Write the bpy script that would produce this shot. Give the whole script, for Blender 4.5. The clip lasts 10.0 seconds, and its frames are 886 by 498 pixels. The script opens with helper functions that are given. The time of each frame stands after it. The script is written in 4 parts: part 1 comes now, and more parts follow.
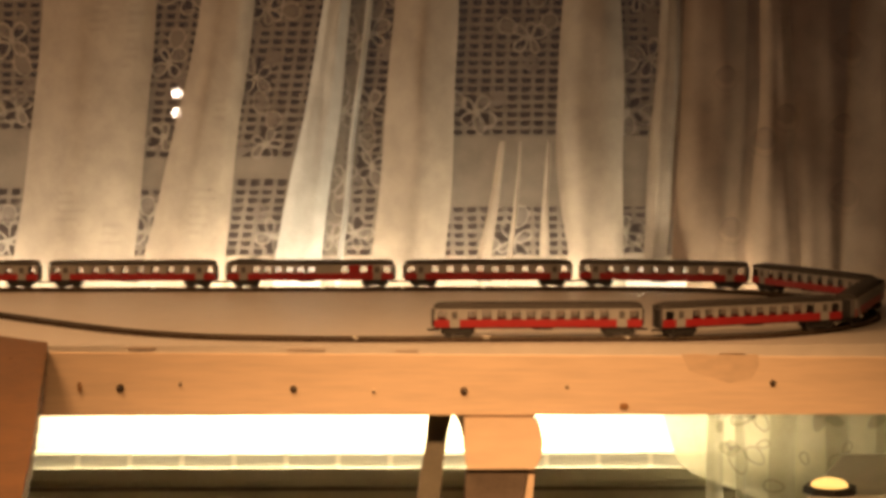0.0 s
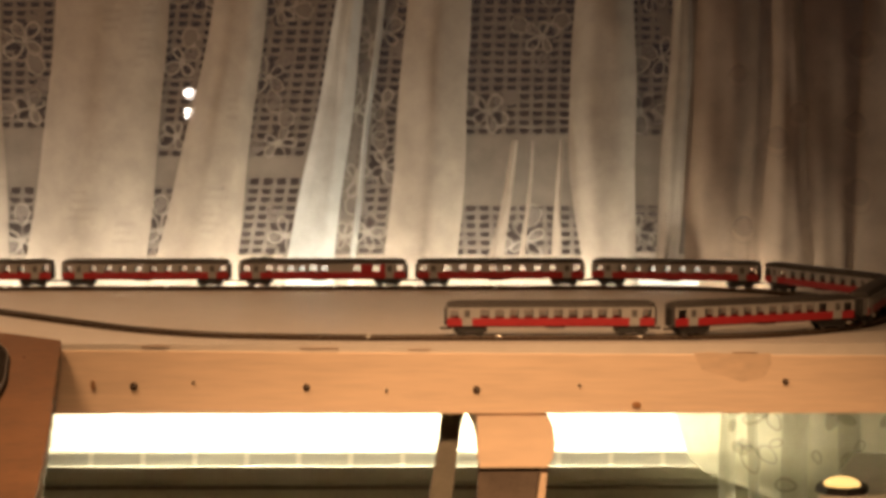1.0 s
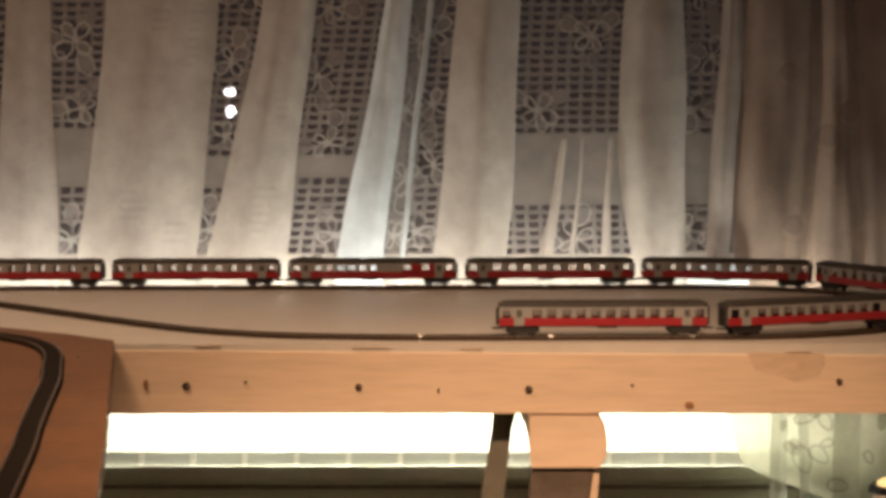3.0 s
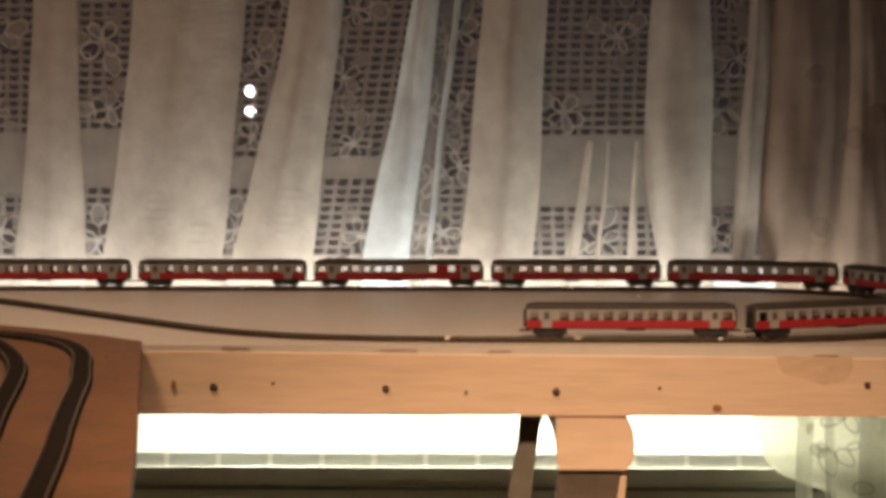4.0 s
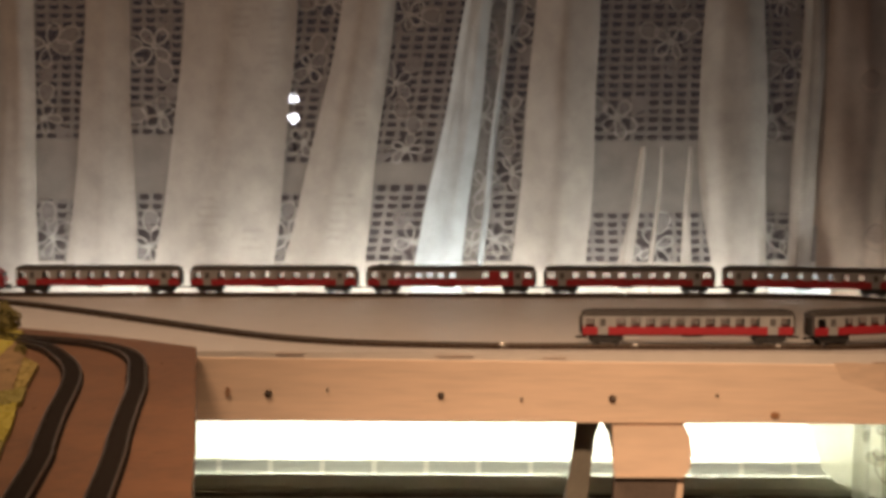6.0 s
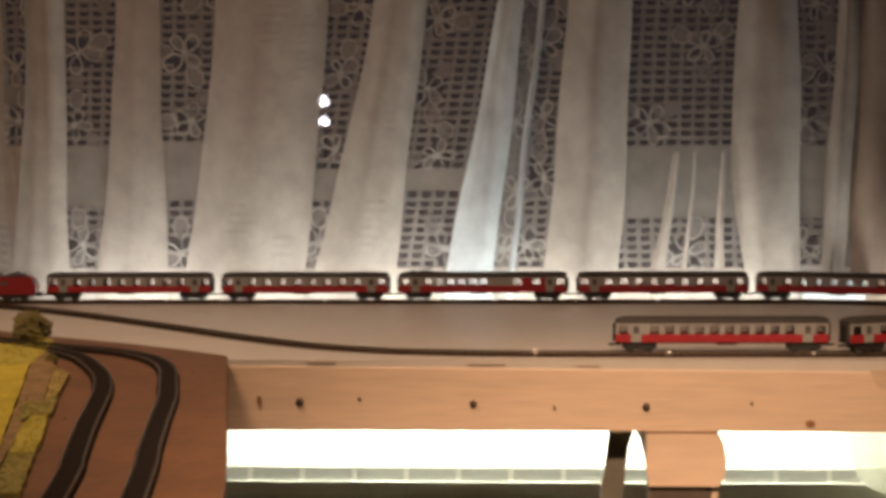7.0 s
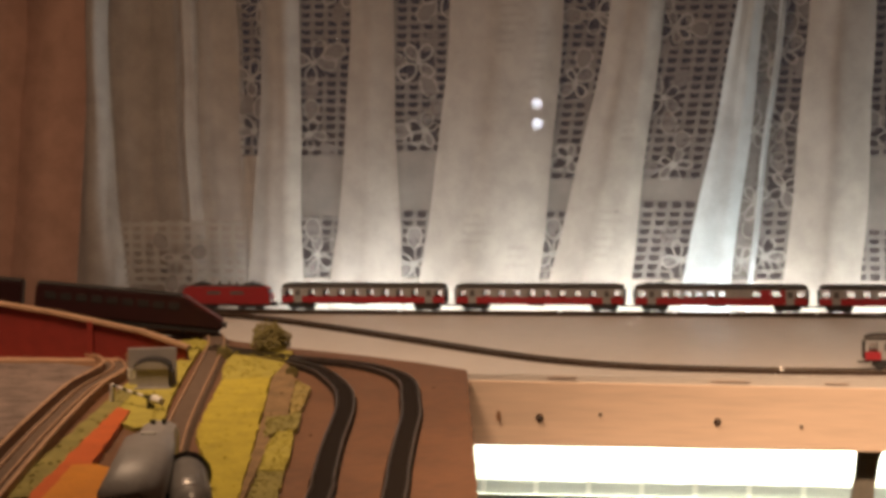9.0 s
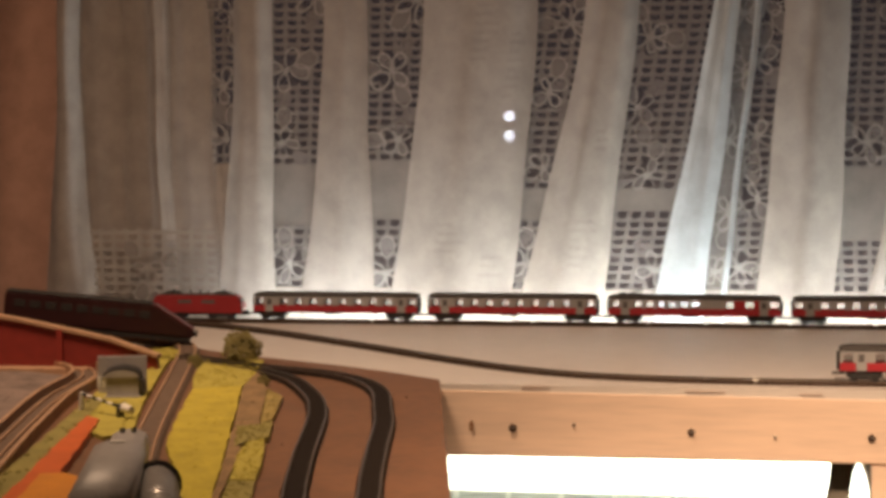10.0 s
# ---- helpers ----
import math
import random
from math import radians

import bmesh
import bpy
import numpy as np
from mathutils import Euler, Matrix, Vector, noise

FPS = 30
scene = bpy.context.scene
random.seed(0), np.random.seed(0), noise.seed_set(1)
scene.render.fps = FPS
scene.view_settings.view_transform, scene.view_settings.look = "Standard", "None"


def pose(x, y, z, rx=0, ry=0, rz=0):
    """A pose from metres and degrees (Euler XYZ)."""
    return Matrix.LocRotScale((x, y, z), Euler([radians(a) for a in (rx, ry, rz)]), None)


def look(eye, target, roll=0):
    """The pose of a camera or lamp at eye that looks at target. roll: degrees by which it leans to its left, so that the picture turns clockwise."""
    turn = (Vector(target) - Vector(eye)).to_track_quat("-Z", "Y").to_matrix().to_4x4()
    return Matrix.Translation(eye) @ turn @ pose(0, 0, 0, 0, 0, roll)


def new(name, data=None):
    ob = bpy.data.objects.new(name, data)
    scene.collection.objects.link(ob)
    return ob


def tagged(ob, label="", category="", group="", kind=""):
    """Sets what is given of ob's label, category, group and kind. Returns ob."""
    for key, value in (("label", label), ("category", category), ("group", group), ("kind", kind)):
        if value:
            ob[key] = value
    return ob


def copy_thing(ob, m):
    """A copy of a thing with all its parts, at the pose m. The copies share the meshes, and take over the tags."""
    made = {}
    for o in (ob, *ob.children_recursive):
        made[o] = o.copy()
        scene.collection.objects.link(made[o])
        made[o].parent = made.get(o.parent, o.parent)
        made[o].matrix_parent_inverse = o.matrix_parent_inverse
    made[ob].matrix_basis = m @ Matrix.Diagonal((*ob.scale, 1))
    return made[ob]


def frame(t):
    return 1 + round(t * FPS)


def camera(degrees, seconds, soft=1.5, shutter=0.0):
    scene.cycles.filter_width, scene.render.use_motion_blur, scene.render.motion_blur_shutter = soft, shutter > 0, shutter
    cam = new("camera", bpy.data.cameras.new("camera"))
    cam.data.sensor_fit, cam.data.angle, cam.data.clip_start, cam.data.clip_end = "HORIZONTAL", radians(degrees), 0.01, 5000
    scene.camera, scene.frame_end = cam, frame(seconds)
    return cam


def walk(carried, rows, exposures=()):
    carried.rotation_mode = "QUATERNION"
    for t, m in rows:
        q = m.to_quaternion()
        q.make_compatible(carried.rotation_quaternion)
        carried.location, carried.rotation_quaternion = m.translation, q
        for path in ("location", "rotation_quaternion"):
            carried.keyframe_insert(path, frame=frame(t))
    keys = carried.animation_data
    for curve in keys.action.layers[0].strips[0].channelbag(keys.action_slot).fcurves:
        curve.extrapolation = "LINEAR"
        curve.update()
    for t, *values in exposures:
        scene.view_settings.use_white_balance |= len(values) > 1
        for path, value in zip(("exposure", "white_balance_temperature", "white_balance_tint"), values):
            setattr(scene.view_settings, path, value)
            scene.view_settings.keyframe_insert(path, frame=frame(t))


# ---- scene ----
cam = camera(24.0, 10.0, soft=4.0, shutter=0.5)
PATH = [
    (0, (0.012, -1.629, 1.2), (0.019, 0.365, 1.048), -0.1),
    (0.5, (0.012, -1.631, 1.199), (0.015, 0.363, 1.048), -0.1),
    (1, (0.011, -1.631, 1.199), (0.007, 0.364, 1.047), -0.1),
    (1.5, (0.007, -1.632, 1.202), (-0.004, 0.362, 1.047), -0.1),
    (2, (0.003, -1.63, 1.2), (-0.017, 0.364, 1.047), -0.1),
    (2.5, (0.002, -1.629, 1.2), (-0.029, 0.365, 1.046), -0.2),
    (4, (-0.005, -1.629, 1.202), (-0.066, 0.364, 1.048), -0.1),
    (4.5, (-0.011, -1.627, 1.201), (-0.079, 0.366, 1.049), -0.0),
    (5, (-0.01, -1.628, 1.201), (-0.092, 0.365, 1.05), -0.1),
    (5.5, (-0.014, -1.624, 1.2), (-0.105, 0.369, 1.051), -0.1),
    (7, (-0.017, -1.61, 1.204), (-0.148, 0.38, 1.059), -0.4),
    (7.5, (-0.02, -1.601, 1.208), (-0.164, 0.389, 1.062), -0.4),
    (8, (-0.024, -1.595, 1.21), (-0.183, 0.393, 1.064), -0.4),
    (8.2, (-0.025, -1.595, 1.21), (-0.2174, 0.393, 1.065), -0.5),
    (8.3, (-0.027, -1.595, 1.209), (-0.243, 0.388, 1.066), -0.6),
    (8.5, (-0.04, -1.591, 1.21), (-0.313, 0.385, 1.067), -0.7),
    (8.7, (-0.041, -1.59, 1.21), (-0.3616, 0.377, 1.0716), -0.7),
    (9, (-0.042, -1.588, 1.211), (-0.375, 0.379, 1.07), -0.6),
    (9.5, (-0.034, -1.592, 1.215), (-0.363, 0.376, 1.075), -0.6),
    (10, (-0.045, -1.578, 1.208), (-0.351, 0.394, 1.078), -0.3),
]
walk(cam, [(t, look(eye, target, roll)) for t, eye, target, roll in PATH],
     exposures=[(0.0, 0.22, 12800, 20), (0.8, 0.17, 10600, 18), (1.3, 0.1, 8200, 14), (2.5, 0.05, 7250, 12), (5.5, 0.0, 6850, 11), (7.2, 0.0, 6800, 11), (8.0, 0.12, 6800, 11), (9.0, 0.38, 6600, 10), (10.0, 0.5, 6450, 10)])

# ---- light ----
world = bpy.data.worlds.new("night")
scene.world = world
world.use_nodes = True
# dim purple of the sky stands in for the room reflected in the pane
world.node_tree.nodes["Background"].inputs[0].default_value = (0.55, 0.42, 0.45, 1)
world.node_tree.nodes["Background"].inputs[1].default_value = 0.035


def area_lamp(name, m, w, h, power, colour):
    data = bpy.data.lights.new(name, "AREA")
    data.shape, data.size, data.size_y, data.energy, data.color = "RECTANGLE", w, h, power, colour
    ob = new(name, data)
    ob.matrix_world = m
    return ob


# warm room lamp over the landscape wing, and a warm shaded reading lamp aimed down at the layout front
area_lamp("room_lamp", look((-0.60, -0.40, 2.05), (-0.45, -0.04, 1.00)), 0.25, 0.25, 2.7, (1.0, 0.67, 0.43)).data.spread = radians(95)
reading = bpy.data.lights.new("reading_lamp", "SPOT")
reading.energy, reading.color, reading.spot_size, reading.spot_blend, reading.shadow_soft_size = 152.0, (1.0, 0.67, 0.43), radians(39), 1.0, 0.06
new("reading_lamp", reading).matrix_world = look((0.06, -1.40, 1.90), (0.08, -0.46, 0.95))
# fluorescent tube light under the rear edge of the board; unseen fill added on the window sill behind the curtain
area_lamp("tube_lamp_up", look((-0.09, 0.474, 0.95), (-0.09, 0.500, 1.06)), 0.90, 0.016, 2.6, (0.91, 0.97, 0.94))
area_lamp("sill_fill_lamp", look((-0.20, 0.590, 0.990), (-0.20, 0.52, 1.12)), 0.80, 0.02, 1.25, (0.91, 0.97, 0.96))
area_lamp("tube_lamp_back", look((-0.05, 0.450, 0.935), (-0.05, 0.475, 0.83)), 0.64, 0.03, 4.6, (0.95, 1.0, 0.90))


# ---- materials ----
def nodes_of(name):
    m = bpy.data.materials.new(name)
    m.use_nodes = True
    nt = m.node_tree
    return m, nt, nt.nodes["Principled BSDF"]


def mat(name, colour, rough=0.6, metal=0.0, vary=0.18, scale=30.0, bump=0.1, stretch=(1, 1, 1), dark=None, gloss=0.5):
    """A surface with fine grain and broad stains."""
    m, nt, b = nodes_of(name)
    tc = nt.nodes.new("ShaderNodeTexCoord")
    mp = nt.nodes.new("ShaderNodeMapping")
    mp.inputs["Scale"].default_value = stretch
    nt.links.new(tc.outputs["Object"], mp.inputs[0])
    fine, broad = nt.nodes.new("ShaderNodeTexNoise"), nt.nodes.new("ShaderNodeTexNoise")
    fine.inputs["Scale"].default_value, fine.inputs["Detail"].default_value = scale * 8, 6
    broad.inputs["Scale"].default_value, broad.inputs["Detail"].default_value = scale, 4
    for n in (fine, broad):
        nt.links.new(mp.outputs[0], n.inputs["Vector"])
    mx = nt.nodes.new("ShaderNodeMix")
    mx.data_type = "FLOAT"
    mx.inputs[0].default_value = 0.45
    nt.links.new(broad.outputs["Fac"], mx.inputs[2])
    nt.links.new(fine.outputs["Fac"], mx.inputs[3])
    ramp = nt.nodes.new("ShaderNodeValToRGB")
    lo = dark or tuple(c * (1 - 2.2 * vary) if vary < 0.4 else c * 0.2 for c in colour)
    ramp.color_ramp.elements[0].position, ramp.color_ramp.elements[1].position = 0.33, 0.62
    ramp.color_ramp.elements[0].color, ramp.color_ramp.elements[1].color = (*lo, 1), (*colour, 1)
    nt.links.new(mx.outputs[0], ramp.inputs[0])
    nt.links.new(ramp.outputs[0], b.inputs["Base Color"])
    b.inputs["Roughness"].default_value, b.inputs["Metallic"].default_value = rough, metal
    b.inputs["Specular IOR Level"].default_value = gloss
    if bump:
        bp = nt.nodes.new("ShaderNodeBump")
        bp.inputs["Strength"].default_value, bp.inputs["Distance"].default_value = bump, 0.002
        nt.links.new(mx.outputs[0], bp.inputs["Height"])
        nt.links.new(bp.outputs[0], b.inputs["Normal"])
    return m


def fabric(name, colour, clear, through_part=0.35):
    """Thin woven cloth: part lit through, part open weave."""
    m, nt, b = nodes_of(name)
    tc = nt.nodes.new("ShaderNodeTexCoord")
    weave, cloud = nt.nodes.new("ShaderNodeTexNoise"), nt.nodes.new("ShaderNodeTexNoise")
    weave.inputs["Scale"].default_value, cloud.inputs["Scale"].default_value = 700, 45
    cloud.inputs["Detail"].default_value = 5
    for n in (weave, cloud):
        nt.links.new(tc.outputs["Object"], n.inputs["Vector"])
    mx = nt.nodes.new("ShaderNodeMix")
    mx.data_type = "FLOAT"
    mx.inputs[0].default_value = 0.6
    nt.links.new(weave.outputs["Fac"], mx.inputs[2])
    nt.links.new(cloud.outputs["Fac"], mx.inputs[3])
    ramp = nt.nodes.new("ShaderNodeValToRGB")
    ramp.color_ramp.elements[0].position, ramp.color_ramp.elements[1].position = 0.35, 0.6
    ramp.color_ramp.elements[0].color = (*[c * 0.78 for c in colour], 1)
    ramp.color_ramp.elements[1].color = (*colour, 1)
    nt.links.new(mx.outputs[0], ramp.inputs[0])
    tr, cl = nt.nodes.new("ShaderNodeBsdfTranslucent"), nt.nodes.new("ShaderNodeBsdfTransparent")
    df = nt.nodes.new("ShaderNodeBsdfDiffuse")
    nt.links.new(ramp.outputs[0], tr.inputs[0])
    nt.links.new(ramp.outputs[0], df.inputs[0])
    a, c = nt.nodes.new("ShaderNodeMixShader"), nt.nodes.new("ShaderNodeMixShader")
    a.inputs[0].default_value, c.inputs[0].default_value = through_part, clear
    nt.links.new(df.outputs[0], a.inputs[1])
    nt.links.new(tr.outputs[0], a.inputs[2])
    nt.links.new(a.outputs[0], c.inputs[1])
    nt.links.new(cl.outputs[0], c.inputs[2])
    nt.links.new(c.outputs[0], nt.nodes["Material Output"].inputs[0])
    return m


def glow(name, colour, strength):
    m, nt, b = nodes_of(name)
    b.inputs["Base Color"].default_value = (*colour, 1)
    b.inputs["Emission Color"].default_value = (*colour, 1)
    b.inputs["Emission Strength"].default_value = strength
    return m


def pane_glass(name, tint, gloss=0.12):
    m, nt, b = nodes_of(name)
    cl, gl = nt.nodes.new("ShaderNodeBsdfTransparent"), nt.nodes.new("ShaderNodeBsdfGlossy")
    cl.inputs[0].default_value, gl.inputs["Roughness"].default_value = (*tint, 1), 0.3
    mx = nt.nodes.new("ShaderNodeMixShader")
    mx.inputs[0].default_value = gloss
    nt.links.new(cl.outputs[0], mx.inputs[1])
    nt.links.new(gl.outputs[0], mx.inputs[2])
    nt.links.new(mx.outputs[0], nt.nodes["Material Output"].inputs[0])
    return m


WHITE_BOARD = mat("white_laminate", (0.66, 0.60, 0.55), 0.45, vary=0.05, scale=8, bump=0.02)
PINE = mat("pine_wood", (0.80, 0.595, 0.445), 0.55, vary=0.08, scale=14, bump=0.15, stretch=(0.25, 1, 3.2))
PINE_DARK = mat("stained_pine", (0.76, 0.55, 0.40), 0.6, vary=0.12, scale=20, stretch=(0.4, 1, 2))
KNOT = mat("wood_knot", (0.34, 0.16, 0.07), 0.6, vary=0.2, scale=90)
HOLE = mat("drill_hole", (0.07, 0.032, 0.016), 0.9, vary=0.2, scale=200)
STEEL = mat("bright_steel", (0.75, 0.72, 0.66), 0.3, 1.0, vary=0.1, scale=200)
HARDBOARD = mat("brown_hardboard", (0.190, 0.090, 0.044), 0.6, vary=0.16, scale=16, bump=0.12)
BALLAST = mat("dark_roadbed", (0.020, 0.014, 0.011), 0.9, vary=0.2, scale=150, bump=0.4, gloss=0.12)
BALLAST_OVAL = mat("dark_brown_roadbed", (0.060, 0.036, 0.024), 0.85, vary=0.2, scale=150, bump=0.4, gloss=0.2)
BALLAST_BROWN = mat("brown_roadbed", (0.17, 0.11, 0.075), 0.9, vary=0.25, scale=150, bump=0.5)
RAIL = mat("rail_metal", (0.30, 0.24, 0.19), 0.35, 0.9, vary=0.15, scale=120)
RED = mat("coach_red", (0.40, 0.022, 0.032), 0.45, vary=0.06, scale=60, bump=0.02)
LOCO_RED = mat("locomotive_red", (0.33, 0.022, 0.028), 0.45, vary=0.10, scale=60, bump=0.03)
CREAM = mat("coach_grey_cream", (0.36, 0.35, 0.345), 0.5, vary=0.06, scale=60, bump=0.02)
ROOF = mat("coach_roof", (0.055, 0.047, 0.043), 0.6, vary=0.12, scale=60, bump=0.05)
BLACK = mat("black_plastic", (0.022, 0.019, 0.018), 0.6, vary=0.15, scale=80)
PANE = pane_glass("coach_glazing", (0.94, 0.92, 0.92), 0.05)
WINDOW_GLASS = pane_glass("window_glass", (0.92, 0.92, 0.95), 0.012)
CLOTH = fabric("sheer_cloth", (0.48, 0.425, 0.385), 0.09)
# bluish-white copy: tube light on the folds facing it is put into the colour
CLOTH_LIT = fabric("lit_sheer_cloth", (0.60, 0.635, 0.665), 0.02, 0.35)
# same cloth, browner and clearer: the weak light at the right put into colour
CLOTH_DIM = fabric("dim_sheer_cloth", (0.44, 0.33, 0.265), 0.32)
CLOTH_MID = fabric("grey_sheer_cloth", (0.58, 0.52, 0.475), 0.10)
CLOTH_BAND = fabric("band_sheer_cloth", (0.45, 0.40, 0.365), 0.40)
CLOTH_SHADE = fabric("brown_side_drape", (0.50, 0.30, 0.235), 0.0, 0.15)
THREAD = fabric("lace_thread", (0.38, 0.345, 0.325), 0.36)
CLOTH_LOW = fabric("lower_fold_cloth", (0.66, 0.66, 0.54), 0.45, 0.5)
CORD = fabric("lace_cord", (0.54, 0.51, 0.48), 0.22)
GAUZE = fabric("lace_gauze", (0.22, 0.18, 0.175), 0.76)
CLEAR_GAUZE = fabric("clear_gauze", (0.22, 0.18, 0.175), 0.90)
LEAF_GAUZE = fabric("lace_leaf_gauze", (0.38, 0.34, 0.33), 0.48)
PLASTER = mat("white_plaster", (0.80, 0.78, 0.72), 0.8, vary=0.05, scale=12)
WALLPAPER = mat("room_wall", (0.52, 0.36, 0.25), 0.85, vary=0.06, scale=6)
FLOOR = mat("room_floor", (0.26, 0.15, 0.08), 0.6, vary=0.15, scale=6)
LOUVRE = mat("louvre_enamel", (0.52, 0.52, 0.48), 0.5, vary=0.05, scale=20, bump=0.03)
RADIATOR = mat("radiator_enamel", (0.62, 0.62, 0.52), 0.4, vary=0.05, scale=20, bump=0.03)
DARK_STEEL = mat("grey_strut", (0.20, 0.18, 0.145), 0.55, vary=0.12, scale=50)
SLATE = mat("grey_brown_post", (0.13, 0.095, 0.075), 0.7, vary=0.2, scale=60)
WHITE_PAINT = mat("white_paint", (0.8, 0.77, 0.70), 0.5, vary=0.05, scale=30)
YELLOW = mat("yellow_field", (0.50, 0.40, 0.045), 0.95, vary=0.16, scale=40, bump=0.5)
YELLOW_GREEN = mat("yellow_green_field", (0.44, 0.37, 0.065), 0.95, vary=0.14, scale=50, bump=0.5)
DULL_YELLOW = mat("dull_yellow_scatter", (0.36, 0.27, 0.085), 0.95, vary=0.2, scale=60, bump=0.5)
GREEN = mat("olive_grass", (0.29, 0.245, 0.07), 0.95, vary=0.18, scale=60, bump=0.6)
EARTH = mat("tan_earth", (0.30, 0.19, 0.09), 0.95, vary=0.25, scale=60, bump=0.5)
LEAF = mat("sponge_leaf", (0.36, 0.30, 0.11), 0.9, vary=0.3, scale=90)
# brighter than the body maroon: light on the upward slope put into the colour
NOSE_LIT_MAROON = mat("lit_nose_maroon", (0.12, 0.020, 0.022), 0.4, vary=0.12, scale=60)
DARK_MAROON = mat("dark_maroon_paint", (0.030, 0.006, 0.007), 0.45, vary=0.15, scale=60)
MAROON = mat("maroon_sheet", (0.24, 0.024, 0.016), 0.6, vary=0.12, scale=14)
GREY = mat("grey_model_plastic", (0.40, 0.375, 0.36), 0.42, vary=0.10, scale=60, bump=0.05)
GREY_DARK = mat("dark_grey_plastic", (0.12, 0.11, 0.11), 0.5, vary=0.15, scale=60)
SILVER = mat("silver_tank", (0.55, 0.53, 0.51), 0.3, 0.45, vary=0.10, scale=60)
ORANGE = mat("orange_plastic", (0.62, 0.13, 0.03), 0.5, vary=0.10, scale=40)
AMBER = mat("amber_plastic", (0.70, 0.27, 0.03), 0.5, vary=0.10, scale=40)
TAN = mat("tan_rail", (0.50, 0.30, 0.18), 0.6, vary=0.15, scale=80)
LAMP_GLOW = glow("candle_glow", (1.0, 0.72, 0.32), 1.1)
STREET_GLOW = glow("street_light_glow", (0.88, 0.92, 1.0), 10.0)


# ---- mesh helpers ----
def part(name, bm, material, parent=None, label="", smooth=False):
    me = bpy.data.meshes.new(name)
    if smooth:
        for f in bm.faces:
            f.smooth = True
    bm.to_mesh(me)
    bm.free()
    me.materials.append(material)
    ob = new(name, me)
    if parent:
        ob.parent = parent
    if label:
        tagged(ob, label)
    return ob


def thing(name, label, category, group="", kind="", m=None):
    ob = new(name)
    ob.empty_display_size = 0.01
    if m is not None:
        ob.matrix_world = m
    return tagged(ob, label, category, group, kind)


def add_box(bm, x0, x1, y0, y1, z0, z1, bevel=0.0):
    vs = bmesh.ops.create_cube(bm, size=1)["verts"]
    for v in vs:
        v.co = ((x0 + x1) / 2 + v.co.x * (x1 - x0), (y0 + y1) / 2 + v.co.y * (y1 - y0), (z0 + z1) / 2 + v.co.z * (z1 - z0))
    if bevel:
        es = list({e for v in vs for e in v.link_edges})
        bmesh.ops.bevel(bm, geom=es, offset=bevel, segments=2, affect="EDGES", profile=0.6)
    return bm


def box(x0, x1, y0, y1, z0, z1, bevel=0.0):
    return add_box(bmesh.new(), x0, x1, y0, y1, z0, z1, bevel)


def add_cyl(bm, p, q, r, r2=None, seg=14):
    p, q = Vector(p), Vector(q)
    d = q - p
    m = Matrix.Translation((p + q) / 2) @ d.to_track_quat("Z", "Y").to_matrix().to_4x4()
    bmesh.ops.create_cone(bm, cap_ends=True, segments=seg, radius1=r, radius2=r if r2 is None else r2, depth=d.length, matrix=m)
    return bm


def cyl(p, q, r, r2=None, seg=14):
    return add_cyl(bmesh.new(), p, q, r, r2, seg)


def slab(points, z0, z1, wobble=0.0):
    """A flat piece with the given outline."""
    bm = bmesh.new()
    ring = []
    n = len(points)
    for i, (x, y) in enumerate(points):
        nx, ny = points[(i + 1) % n]
        steps = max(1, int(math.hypot(nx - x, ny - y) / 0.012)) if wobble else 1
        for k in range(steps):
            u = k / steps
            jx, jy = (random.uniform(-wobble, wobble), random.uniform(-wobble, wobble)) if k else (0, 0)
            ring.append((x + (nx - x) * u + jx, y + (ny - y) * u + jy))
    top = [bm.verts.new((x, y, z1)) for x, y in ring]
    low = [bm.verts.new((x, y, z0)) for x, y in ring]
    bm.faces.new(top)
    bm.faces.new(list(reversed(low)))
    for i in range(len(ring)):
        j = (i + 1) % len(ring)
        bm.faces.new((top[j], top[i], low[i], low[j]))
    bmesh.ops.recalc_face_normals(bm, faces=bm.faces)
    return bm


def smooth_line(points, step=0.01):
    """A Catmull-Rom line through the points, at even steps."""
    pts = [Vector((*p, 0.0)) if len(p) == 2 else Vector(p) for p in points]
    pts = [pts[0] * 2 - pts[1]] + pts + [pts[-1] * 2 - pts[-2]]
    raw = []
    for i in range(1, len(pts) - 2):
        a, b, c, d = pts[i - 1:i + 3]
        for k in range(24):
            u = k / 24
            raw.append(0.5 * (2 * b + (c - a) * u + (2 * a - 5 * b + 4 * c - d) * u * u + (3 * b - a - 3 * c + d) * u ** 3))
    raw.append(pts[-2])
    return resample(raw, step)


def resample(raw, step):
    dist = [0.0]
    for a, b in zip(raw, raw[1:]):
        dist.append(dist[-1] + (b - a).length)
    n = max(2, int(dist[-1] / step))
    out, j = [], 0
    for i in range(n + 1):
        s = dist[-1] * i / n
        while j < len(raw) - 2 and dist[j + 1] < s:
            j += 1
        u = (s - dist[j]) / max(1e-9, dist[j + 1] - dist[j])
        out.append(raw[j].lerp(raw[j + 1], u))
    return out


